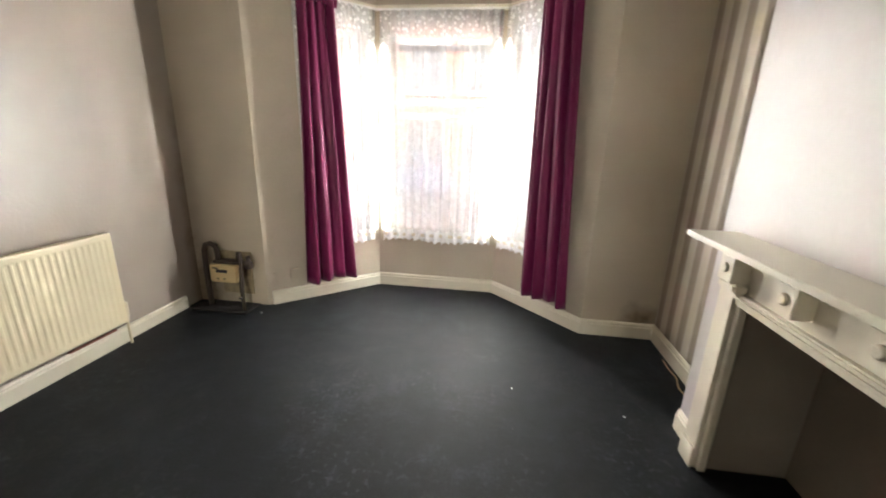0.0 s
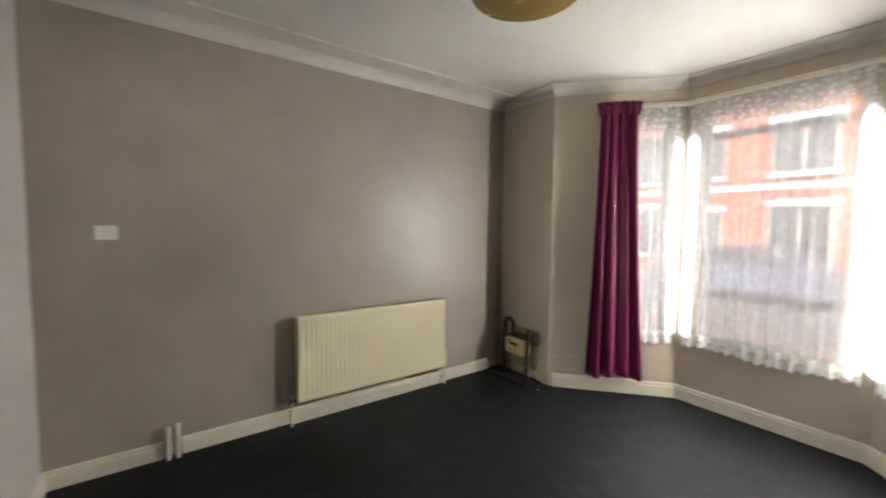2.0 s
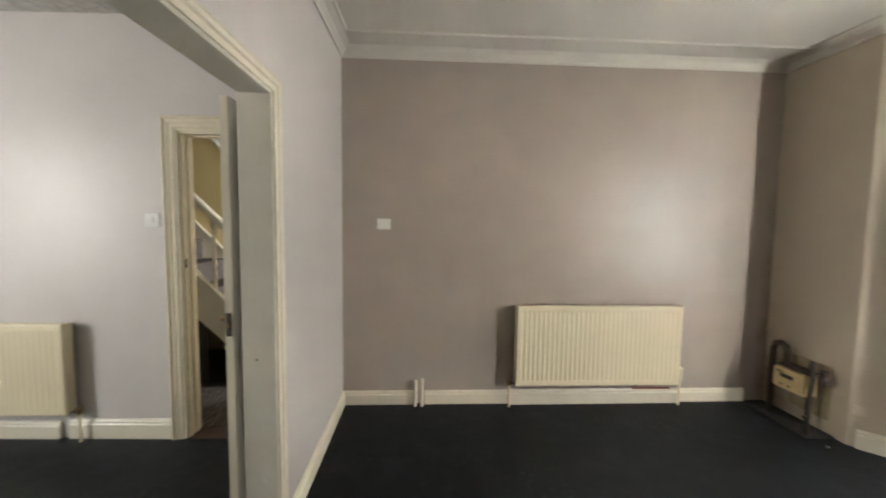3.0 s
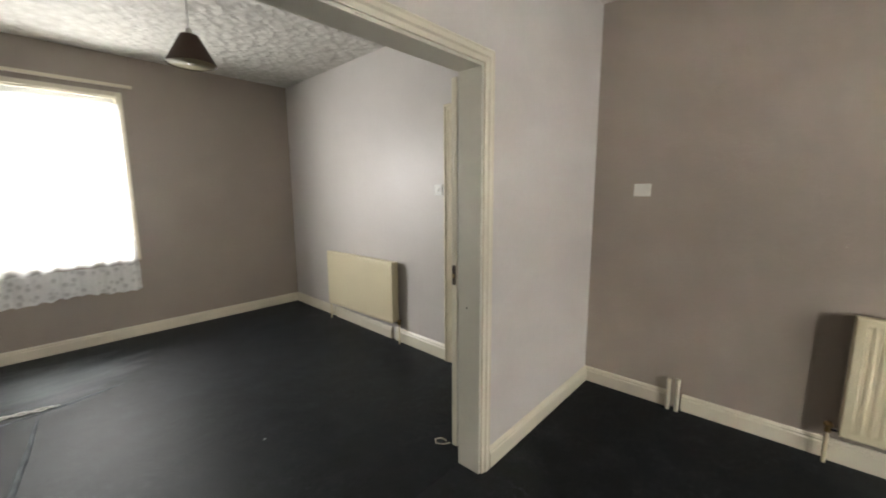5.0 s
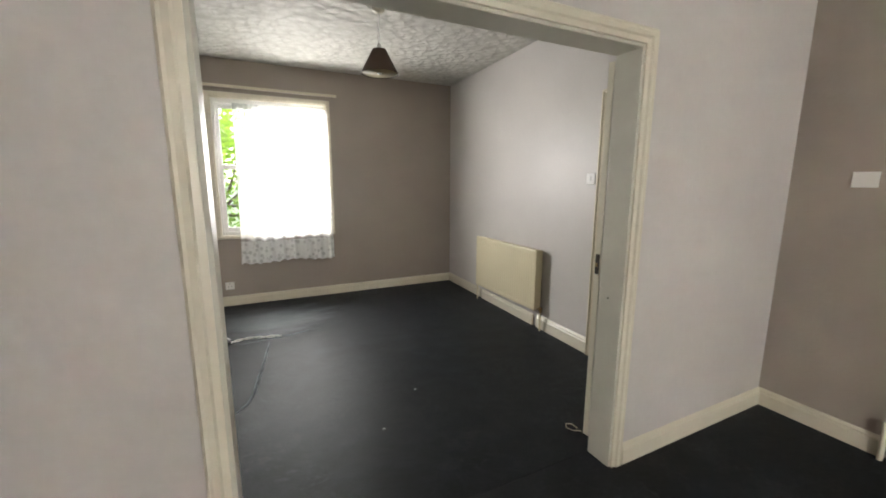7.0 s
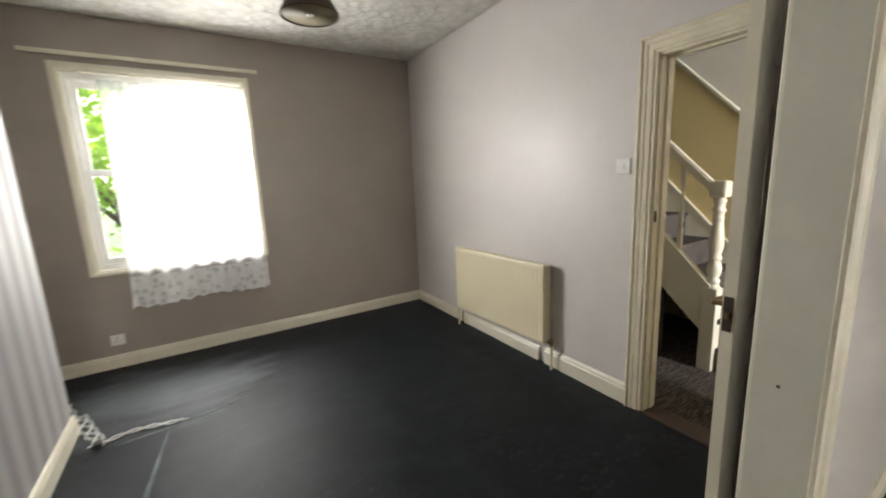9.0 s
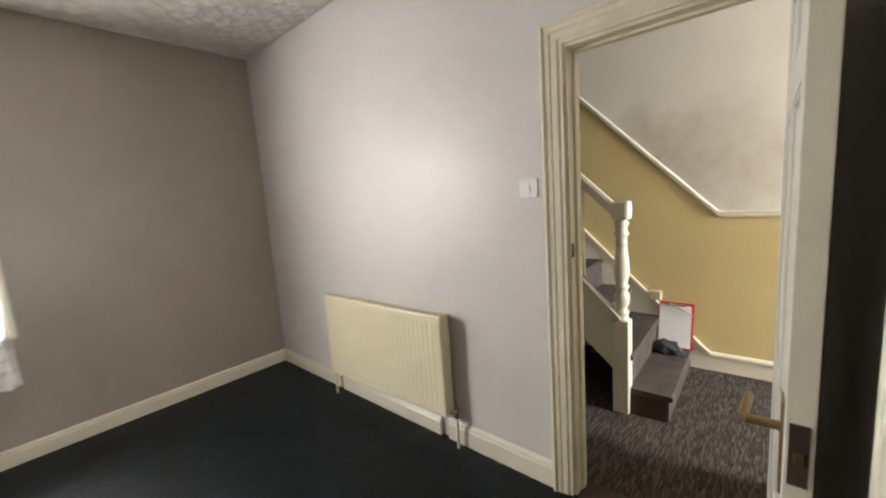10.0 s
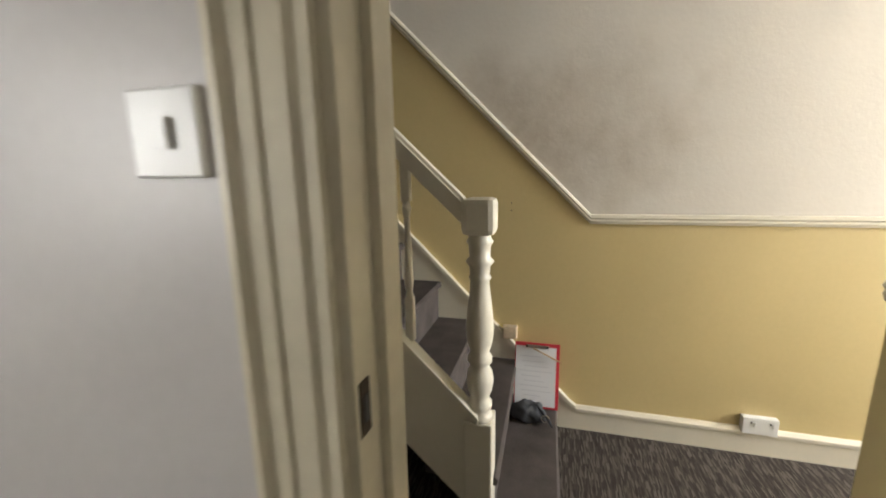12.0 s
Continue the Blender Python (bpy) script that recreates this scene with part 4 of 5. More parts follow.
def build_mantelpiece():
    x, f = BX, BX - 0.055
    y0, y1 = 0.535, 1.745
    mt = thing("mantelpiece", (x, 1.14, 0), "white painted wooden mantelpiece with carved blocks", "mantelpiece")
    part("shelf", prism([(0.48, 1.09), (0.48, 1.114), (1.80, 1.114), (1.80, 1.09)], x - 0.212, x, bevel=0.0025), GLOSS, mt, "thin white mantel shelf")
    part("bed_mould", moulding([(x, 0.52), (x - 0.055, 0.52), (x - 0.055, 1.76), (x, 1.76)], [(0, 1.05), (0.012, 1.05), (0.02, 1.064), (0.045, 1.089), (0, 1.089)], side=1), GLOSS, mt)
    part("frieze", boxes((x - 0.05, x, y0 - 0.01, y1 + 0.01, 0.905, 1.051), bevel=0.002), GLOSS, mt)
    w = 0.046
    for k, y in enumerate((0.65, 0.976, 1.303, 1.63)):
        block = part("block", prism([(y - w, 0.945), (y - w, 1.05), (y + w, 1.05), (y + w, 0.945)], x - 0.118, x - 0.05, bevel=0.003), GLOSS, mt)
        if k in (0, 3):
            part("capital", prism([(y - w - 0.012, 0.905), (y - w - 0.012, 0.944), (y + w + 0.012, 0.944), (y + w + 0.012, 0.905)], x - 0.105, x - 0.05, bevel=0.008), GLOSS, mt)
            part("capital_step", prism([(y - w - 0.004, 0.888), (y - w - 0.004, 0.906), (y + w + 0.004, 0.906), (y + w + 0.004, 0.888)], x - 0.085, x - 0.055, bevel=0.006), GLOSS, mt)
        part("rosette", turned([(0.02, 0), (0.02, 0.006), (0.013, 0.012), (0.008, 0.008), (0, 0.012)], (0, 0, 0), 16), GLOSS, block, "small turned rosette", smooth=True).matrix_local = pose(x - 0.118, y, 1.0, 0, -90, 0)
    for a, b in ((y0, y0 + 0.10), (y1 - 0.10, y1)):
        leg = part("leg", boxes((f, x, a, b, 0.0, 0.888), bevel=0.004), GLOSS, mt)
        inner = (b, b + 0.026) if a < 1 else (a - 0.026, a)
        part("inner_mould", boxes((f + 0.018, x, *inner, 0.0, 0.862), bevel=0.010), GLOSS, leg)
        part("plinth", boxes((f - 0.012, f, a - 0.004, b + 0.004, 0.0, 0.11), bevel=0.003), GLOSS, leg)
    part("lintel_mould", prism([(y0 + 0.1, 0.884), (y0 + 0.1, 0.904), (y1 - 0.1, 0.904), (y1 - 0.1, 0.884)], x - 0.072, x, bevel=0.006), GLOSS, mt)
    part("lintel_bead", prism([(y0 + 0.1, 0.862), (y0 + 0.1, 0.882), (y1 - 0.1, 0.882), (y1 - 0.1, 0.862)], x - 0.060, x, bevel=0.007), GLOSS, mt)
    part("lintel_fascia", prism([(y0 + 0.1, 0.838), (y0 + 0.1, 0.861), (y1 - 0.1, 0.861), (y1 - 0.1, 0.838)], x - 0.045, x, bevel=0.004), GLOSS, mt)


def build_flecks():
    rnd = random.Random(4)
    for at, size in (((0.166, 2.104), 0.008), ((0.78, 1.95), 0.008), ((-1.9, 2.78), 0.009), ((-0.3, -1.3), 0.005), ((-0.62, -1.62), 0.006), ((0.62, -3.05), 0.012)):
        fl = thing("paper_scrap", (*at, 0.0), "tiny pale scrap of paper on the black carpet", "litter", "scraps on the carpet")
        bm = bmesh.new()
        bmesh.ops.create_icosphere(bm, subdivisions=1, radius=size, matrix=Matrix.Translation((*at, 0.004)) @ Matrix.Diagonal((1, 0.55, 0.3, 1)))
        for v in bm.verts:
            v.co += Vector((rnd.uniform(-1, 1), rnd.uniform(-1, 1), rnd.uniform(-0.2, 0.4))) * size * 0.25
        part("scrap", bm, PAPER, fl)
    c = thing("loose_wire", (1.2, 2.3, 0), "thin frayed wire lying along the alcove skirting", "wire")
    part("wire", tube([(1.24, 2.62, 0.004), (1.225, 2.5, 0.012), (1.24, 2.40, 0.006), (1.20, 2.28, 0.01), (1.215, 2.18, 0.004)], 0.004, 6), PINE, c)


build_bay()
build_front_things()
build_mantelpiece()
build_flecks()

# ---- rear room ----
def build_rear_window():
    x0, x1, z0, z1 = -0.55, 0.645, 0.80, 2.305
    y = YB
    w = tagged(new("window_4"), "white sash window of the rear room in a plain reveal", "window", kind="structure")
    w.location = (0, y, z0)
    part("window_frame", boxes((x0, x0 + 0.04, y - 0.16, y - 0.05, z0, z1), (x1 - 0.04, x1, y - 0.16, y - 0.05, z0, z1), (x0 + 0.04, x1 - 0.04, y - 0.16, y - 0.05, z1 - 0.06, z1),
                               (x0 + 0.04, x1 - 0.04, y - 0.16, y - 0.05, z0, z0 + 0.05), bevel=0.004), UPVC, w)
    mid = 1.565
    for name, ya, a, b in (("upper_sash", y - 0.145, mid - 0.02, z1 - 0.06), ("lower_sash", y - 0.10, z0 + 0.05, mid + 0.025)):
        s = part(name, boxes((x0 + 0.04, x0 + 0.075, ya, ya + 0.04, a, b), (x1 - 0.075, x1 - 0.04, ya, ya + 0.04, a, b), (x0 + 0.075, x1 - 0.075, ya, ya + 0.04, b - 0.045, b),
                             (x0 + 0.075, x1 - 0.075, ya, ya + 0.04, a, a + 0.045), bevel=0.004), UPVC, w)
        g = part("pane", boxes((x0 + 0.075, x1 - 0.075, ya + 0.018, ya + 0.022, a + 0.045, b - 0.045)), GLASS, s)
        g.visible_shadow = False
    part("window_sill", boxes((x0 - 0.02, x1 + 0.02, y + 0.0005, y + 0.03, z0 - 0.03, z0 - 0.002), bevel=0.006), GLOSS, w)
    part("reveal_lining", boxes((x0, x0 + 0.012, y - 0.05, y + 0.004, z0, z1), (x1 - 0.012, x1, y - 0.05, y + 0.004, z0, z1), (x0 + 0.012, x1 - 0.012, y - 0.05, y + 0.004, z1 - 0.012, z1),
                                (x0 + 0.012, x1 - 0.012, y - 0.05, y + 0.0, z0, z0 + 0.006)), GLOSS, w)
    part("surround", boxes((x0 - 0.045, x0 - 0.001, y, y + 0.02, z0 - 0.03, z1 + 0.045), (x1 + 0.001, x1 + 0.045, y, y + 0.02, z0 - 0.03, z1 + 0.045), (x0 - 0.001, x1 + 0.001, y, y + 0.02, z1 + 0.001, z1 + 0.045), bevel=0.004), GLOSS, w)
    r = thing("curtain_rail", (0, y, 2.405), "plain cream wooden rail batten above the rear window", "curtain rail")
    part("batten", boxes((-0.68, 0.825, y, y + 0.022, 2.395, 2.425), bevel=0.004), GLOSS, r)
    n = thing("net_curtain", (-0.12, y + 0.03, 0.47), "white lace net hanging over the rear window, drawn aside", "net curtain")
    m = Matrix(((-1, 0, 0, 0), (0, -1, 0, y), (0, 0, 1, 0), (0, 0, 0, 1)))
    part("net", cloth(m, (-0.43, 0.560), (-0.455, 0.572), 0.74, 2.235, 7.5, 0.012, seed=21, centre=-0.05, wave=0.006), NET_REAR, n, smooth=True)
    part("hem", cloth(m, (-0.455, 0.572), (-0.47, 0.576), 0.475, 0.74, 7.5, 0.014, rows=8, seed=21, centre=-0.05, scallop=0.018, wave=0.004), NET_HEM, n, "dense flowered lace hem", smooth=True)
    part("wire", tube([(0.63, y + 0.03, 2.24), (0.0, y + 0.045, 2.228), (-0.56, y + 0.03, 2.24)], 0.003, 6), PLASTIC, n)


def build_door():
    """Six-panel leaf, hinged beside the partition and swung open against it."""
    hinge, wide, high, thick = Vector((XD + 0.038, DY1 - 0.020, 0.012)), 0.775, 1.962, 0.035
    d = tagged(new("door_1"), "white painted panelled door standing open against the partition", "door", kind="structure")
    d.matrix_world = Matrix.Translation(hinge) @ pose(0, 0, 0, 0, 0, DOOR_TURN)
    st, z = 0.095, (0.0, 0.20, 0.80, 0.93, 1.56, 1.64, 1.86, high)
    u = (0.0, st, (wide - 0.08) / 2, (wide + 0.08) / 2, wide - st, wide)
    frame_boxes = [(u[0], u[1], -thick, 0, 0, high), (u[4], u[5], -thick, 0, 0, high)]
    for a, b in ((0, 1), (2, 3), (4, 5), (6, 7)):
        frame_boxes.append((u[1], u[4], -thick, 0, z[a], z[b]))
    for a, b in ((1, 2), (3, 4), (5, 6)):
        frame_boxes.append((u[2], u[3], -thick, 0, z[a], z[b]))

    def sub(name, bm, material, parent=d, label=""):
        ob = part(name, bm, material, parent, label)
        ob.matrix_parent_inverse = Matrix.Identity(4)
        return ob
    leaf = sub("leaf", boxes(*frame_boxes), DOOR_WHITE)
    sub("edge_strip", boxes((wide, wide + 0.003, -thick + 0.001, -0.001, 0.0, high)), GLOSS, leaf, "cream closing edge")
    for a, b in ((1, 2), (3, 4), (5, 6)):
        for c, e in ((1, 2), (3, 4)):
            bm = boxes((u[c], u[e], -thick + 0.012, -0.012, z[a], z[b]))
            inset = 0.026
            bmesh.ops.create_cube(bm, size=1, matrix=Matrix.LocRotScale(((u[c] + u[e]) / 2, -thick / 2, (z[a] + z[b]) / 2), None, (u[e] - u[c] - 2 * inset, thick - 0.010, z[b] - z[a] - 2 * inset)))
            sub("panel", bm, DOOR_WHITE, leaf)
            for s in (-1, 1):
                yb = -thick + 0.006 if s < 0 else -0.006
                t = 0.012
                sub("panel_bead", boxes((u[c], u[c] + t, yb - 0.005, yb + 0.005, z[a], z[b]), (u[e] - t, u[e], yb - 0.005, yb + 0.005, z[a], z[b]),
                                        (u[c] + t, u[e] - t, yb - 0.005, yb + 0.005, z[a], z[a] + t), (u[c] + t, u[e] - t, yb - 0.005, yb + 0.005, z[b] - t, z[b]), bevel=0.003), DOOR_WHITE, leaf)
    sub("latch_plate", boxes((wide + 0.003, wide + 0.005, -0.031, -0.006, 0.925, 1.03), bevel=0.0008), DARK_METAL, d, "worn dark latch plate")
    sub("latch_bolt", boxes((wide + 0.005, wide + 0.013, -0.025, -0.013, 0.965, 0.985), bevel=0.002), BRASS)
    for s in (-1,):
        y0 = -thick - 0.004
        h = sub("door_handle", boxes((wide - 0.085, wide - 0.045, min(y0, y0 - s * 0.004), max(y0, y0 - s * 0.004), 0.87, 1.04), bevel=0.0015), BRASS, d, "tarnished brass lever handle on a long plate")
        yk = y0 + s * 0.045
        sub("lever", tube([(wide - 0.065, y0, 0.985), (wide - 0.065, yk, 0.985), (wide - 0.075, yk + s * 0.006, 0.985), (wide - 0.165, yk, 0.981)], 0.0085, 10), BRASS, h)
    for zz in (0.2, 1.0, 1.72):
        sub("hinge", tube([(-0.004, -0.002, zz), (-0.004, -0.002, zz + 0.09)], 0.006, 8), BRASS)
    stop = thing("door_stop", (-1.36, -0.80, 0), "small wire door hook lying on the carpet by the jamb", "door stop")
    part("hook", tube([(-1.30, -0.78, 0.012), (-1.26, -0.80, 0.014), (-1.235, -0.83, 0.02), (-1.25, -0.85, 0.03), (-1.28, -0.83, 0.03), (-1.29, -0.80, 0.02)], 0.005, 8), CHROME, stop)


DOOR_TURN = -0.2


def build_rear_things():
    radiator(-2.165, -2.048, -3.225, -2.135, 0.195, 0.784, ((-3.26, 0.04), (-2.10, 0.04)), "cream ribbed panel radiator on the pale lilac wall")
    xs = xb(-1.618)
    s = thing("light_switch", (xs, -1.618, 1.394), "white plastic single light switch", "light switch")
    yc = -1.618
    part("plate", boxes((xs - 0.002, xs + 0.009, yc - 0.043, yc + 0.043, 1.394, 1.480), bevel=0.003), PLASTIC, s)
    part("rocker", prism([(yc - 0.011, 1.422), (yc - 0.011, 1.452), (yc + 0.011, 1.452), (yc + 0.011, 1.422)], xs + 0.009, xs + 0.015, bevel=0.002), PLASTIC, s)
    for y in (yc - 0.03, yc + 0.03):
        part("screw", turned([(0.0036, 0), (0.003, 0.0015), (0, 0.0015)], (0, 0, 0), 8), BRASS, s).matrix_local = pose(xs + 0.009, y, 1.437, 0, 90, 0)
    so = thing("socket", (0.605, YB, 0.23), "white plastic single socket low on the taupe wall", "socket")
    part("plate", boxes((0.56, 0.65, YB, YB + 0.01, 0.19, 0.275), bevel=0.003), PLASTIC, so)
    for x, z in ((0.605, 0.252), (0.59, 0.222), (0.62, 0.222)):
        part("slot", boxes((x - 0.003, x + 0.003, YB + 0.0098, YB + 0.0112, z - 0.005, z + 0.005)), BLACK, so)
    # pendant
    lx, ly = -0.655, -2.38
    p = thing("pendant_lamp", (lx, ly, ZB), "brown cone lampshade on a white cord below the textured ceiling", "pendant lamp")
    part("ceiling_rose", turned([(0.048, 0), (0.048, -0.014), (0.034, -0.03), (0.01, -0.036), (0, -0.036)], (lx, ly, ZB)), GLOSS, p, "yellowed ceiling rose", smooth=True)
    part("cord", tube([(lx, ly, ZB - 0.03), (lx, ly, 2.41)], 0.0035, 8), PLASTIC, p)
    part("holder", turned([(0.012, 0.06), (0.018, 0.05), (0.018, 0.0), (0.022, -0.005), (0.022, -0.02), (0, -0.02)], (lx, ly, 2.38), 16), PLASTIC, p)
    shade = part("shade", turned([(0.05, 0.0), (0.052, -0.002), (0.142, -0.172), (0.1405, -0.1745), (0.137, -0.172), (0.047, -0.003)], (lx, ly, 2.40), 40), SHADE_BROWN, p, smooth=False)
    part("lining", turned([(0.0465, -0.006), (0.1355, -0.170)], (lx, ly, 2.40), 40), SHADE_LINING, shade, smooth=True)
    part("bulb", turned([(0.013, 0.0), (0.014, -0.02), (0.026, -0.05), (0.03, -0.075), (0.024, -0.1), (0.01, -0.112), (0, -0.114)], (lx, ly, 2.335), 20), BULB, p, smooth=True)
    # white flex coming out of the alcove
    c = thing("cable", (0.5, -3.2, 0), "tangled white flex lying on the black carpet", "cable")
    for k in range(2):
        pts = []
        for i in range(41):
            f = i / 40
            x, y = 0.57 - 0.42 * f, -3.03 - 0.03 * f - 0.03 * math.sin(f * 5)
            a = f * 15 + k * math.pi
            pts.append((x, y + 0.012 * math.sin(a), 0.012 + 0.006 * math.cos(a)))
        part("flex", tube(pts[:41 - 3 * k], 0.0048, 7), PLASTIC, c, smooth=True)
    for k in range(3):
        pts = []
        for i in range(25):
            f = i / 24
            pts.append((0.735 - 0.165 * f + 0.03 * math.sin(f * 8 + 2.1 * k), -3.44 + 0.41 * f + 0.022 * math.sin(f * 11 + 1.7 * k), 0.008 + 0.02 * abs(math.sin(f * 7 + k)) * (1 - f)))
        part("flex", tube(pts, 0.0052, 7), PLASTIC, c, smooth=True)
    part("plug", boxes((0.555, 0.60, -3.05, -3.00, 0.0, 0.03), bevel=0.007), BLACK, c, "black plug on the flex")
    part("loop", tube([(0.735, -3.36, 0.15), (0.75, -3.39, 0.11), (0.735, -3.42, 0.07), (0.755, -3.45, 0.04), (0.72, -3.44, 0.012)], 0.0065, 8), PLASTIC, c)
    # long creases where the rear carpet has ruckled
    for path in ([(0.25, -2.95), (0.265, -2.80), (0.31, -2.45), (0.355, -2.15), (0.40, -1.93), (0.47, -1.85), (0.56, -1.80)],
                 [(0.50, -2.97), (0.33, -2.99), (0.14, -3.01), (-0.03, -3.05), (-0.20, -3.10)]):
        fold = thing("carpet_crease", (*path[0], 0.0), "long low ruck in the black carpet with dust along it", "carpet crease", "rucks in the carpet")
        bm, rings = bmesh.new(), []
        fine = [Vector(a).lerp(Vector(b), q / 8) for a, b in zip(path, path[1:]) for q in range(8)] + [Vector(path[-1])]
        for i, p2 in enumerate(fine):
            d2 = (fine[min(i + 1, len(fine) - 1)] - fine[max(i - 1, 0)]).normalized()
            side, taper = Vector((-d2.y, d2.x)), math.sin(math.pi * (0.06 + 0.88 * i / (len(fine) - 1)))
            wob = 0.006 * noise.noise((p2.x * 9, p2.y * 9, 0))
            rings.append([bm.verts.new((p2.x + side.x * (u * taper + wob), p2.y + side.y * (u * taper + wob), 0.0008 + h * taper)) for u, h in ((-0.018, 0), (-0.007, 0.004), (0, 0.007), (0.005, 0.005), (0.010, 0))])
        for r0, r1 in zip(rings, rings[1:]):
            for j in range(4):
                bm.faces.new((r0[j], r0[j + 1], r1[j + 1], r1[j]))
        part("ruck", bm, CARPET_CREASE, fold, smooth=True)


build_rear_window()
build_door()
build_rear_things()


# ---- hall and stairs ----
RAKE0 = (-1.047, 1.165)          # where the dado rail turns up along the stairs


def build_hall():
    # yellow lower wall, a skin on the far wall
    s = 1.01
    end = YB + 0.001
    low = [(3.0, 0.0), (3.0, 1.165), RAKE0, (end, RAKE0[1] + (RAKE0[0] - end) * s), (end, 0.0)]
    tagged(part("wall_hall_yellow", prism(low, HX, HX + 0.004), YELLOW), "yellow painted lower part of the hall wall", "wall", kind="structure")
    x = HX + 0.004
    level = [(0, -0.024), (0.012, -0.022), (0.018, -0.008), (0.014, 0.0), (0.02, 0.008), (0.014, 0.022), (0, 0.026)]
    trim("dado_rail", moulding([(x, 3.0, 1.168), (x, *RAKE0)], level, side=1), "cream moulded dado rail along the hall wall", None, "dado rail")
    bm = bmesh.new()
    c = math.sqrt(1 + s * s)
    far = (end, RAKE0[1] + (RAKE0[0] - end) * s)
    a = [bm.verts.new((x + o, RAKE0[0], RAKE0[1] + u * (1 if u < 0 else 1) * c * 0.72)) for o, u in level]
    b = [bm.verts.new((x + o, far[0], far[1] + u * c)) for o, u in level]
    for j in range(len(level)):
        k = (j + 1) % len(level)
        bm.faces.new((a[j], a[k], b[k], b[j]))
    bm.faces.new(a)
    bm.faces.new(b)
    trim("dado_rail_raked", bm, "cream dado rail climbing with the stairs", None, "dado rail")
    cap = [(0, 0), (0.018, 0), (0.018, 0.105), (0.026, 0.112), (0.026, 0.128), (0.012, 0.14), (0, 0.142)]
    trim("baseboard", moulding([(x, 3.0), (x, -1.075)], cap, side=1), "off-white hall skirting board with a moulded cap", None, "baseboard")
    # the return of the partition into the hall, yellow below its own rail
    yr = YP - 0.1
    slab("wall_hall_return", [(XL - 0.132, -2.361, yr - 0.004, yr, 0.0, 1.17)], YELLOW, "yellow painted lower part of the hall's return wall", "wall")
    slab("wall_hall_return_upper", [(XL - 0.132, -2.361, yr - 0.003, yr, 1.17, 2.72)], HALL_WHITE, "white upper part of the hall's return wall", "wall")
    trim("dado_rail_return", moulding([(-2.361, yr - 0.003, 1.168), (XL - 0.132, yr - 0.003, 1.168)], level, side=1), "cream dado rail on the return wall", None, "dado rail")
    trim("baseboard_return", moulding([(-2.361, yr - 0.003), (XL - 0.132, yr - 0.003)], cap, side=1), "off-white skirting on the return wall", None, "baseboard")
    so = thing("double_socket", (x, -0.22, 0.16), "white double socket set into the top of the skirting", "socket")
    part("plate", boxes((x, x + 0.034, -0.30, -0.15, 0.122, 0.208), bevel=0.004), PLASTIC, so)
    for y in (-0.265, -0.185):
        part("slot", boxes((x + 0.0335, x + 0.0355, y - 0.003, y + 0.003, 0.18, 0.19)), BLACK, so)
        part("rocker", boxes((x + 0.033, x + 0.038, y + 0.012, y + 0.022, 0.165, 0.185), bevel=0.001), PLASTIC, so)
    for z in (1.205, 1.245):
        h = thing("screw_hole", (x, -1.44, z), "small dark screw hole in the yellow wall", "screw hole", "holes in the hall wall")
        part("hole", boxes((x - 0.001, x + 0.002, -1.443, -1.437, z - 0.003, z + 0.003), bevel=0.001), BLACK, h)
    h = thing("jamb_screw", (OX0 + 0.018, -0.6, 0.86), "small dark screw hole in the off-white jamb", "screw hole")
    part("hole", boxes((OX0 + 0.017, OX0 + 0.0195, -0.604, -0.596, 0.856, 0.864), bevel=0.0008), BLACK, h)
    lamp = thing("hall_lamp", (-3.3, -1.35, 2.72), "white bulb holder hanging in the hall", "pendant lamp")
    part("cord", tube([(-3.3, -1.35, 2.72), (-3.3, -1.35, 2.52)], 0.0035, 8), PLASTIC, lamp)
    part("bulb", turned([(0.018, 0.08), (0.018, 0.03), (0.032, -0.01), (0.03, -0.04), (0.012, -0.06), (0, -0.061)], (-3.3, -1.35, 2.46), 18), BULB, lamp, smooth=True)


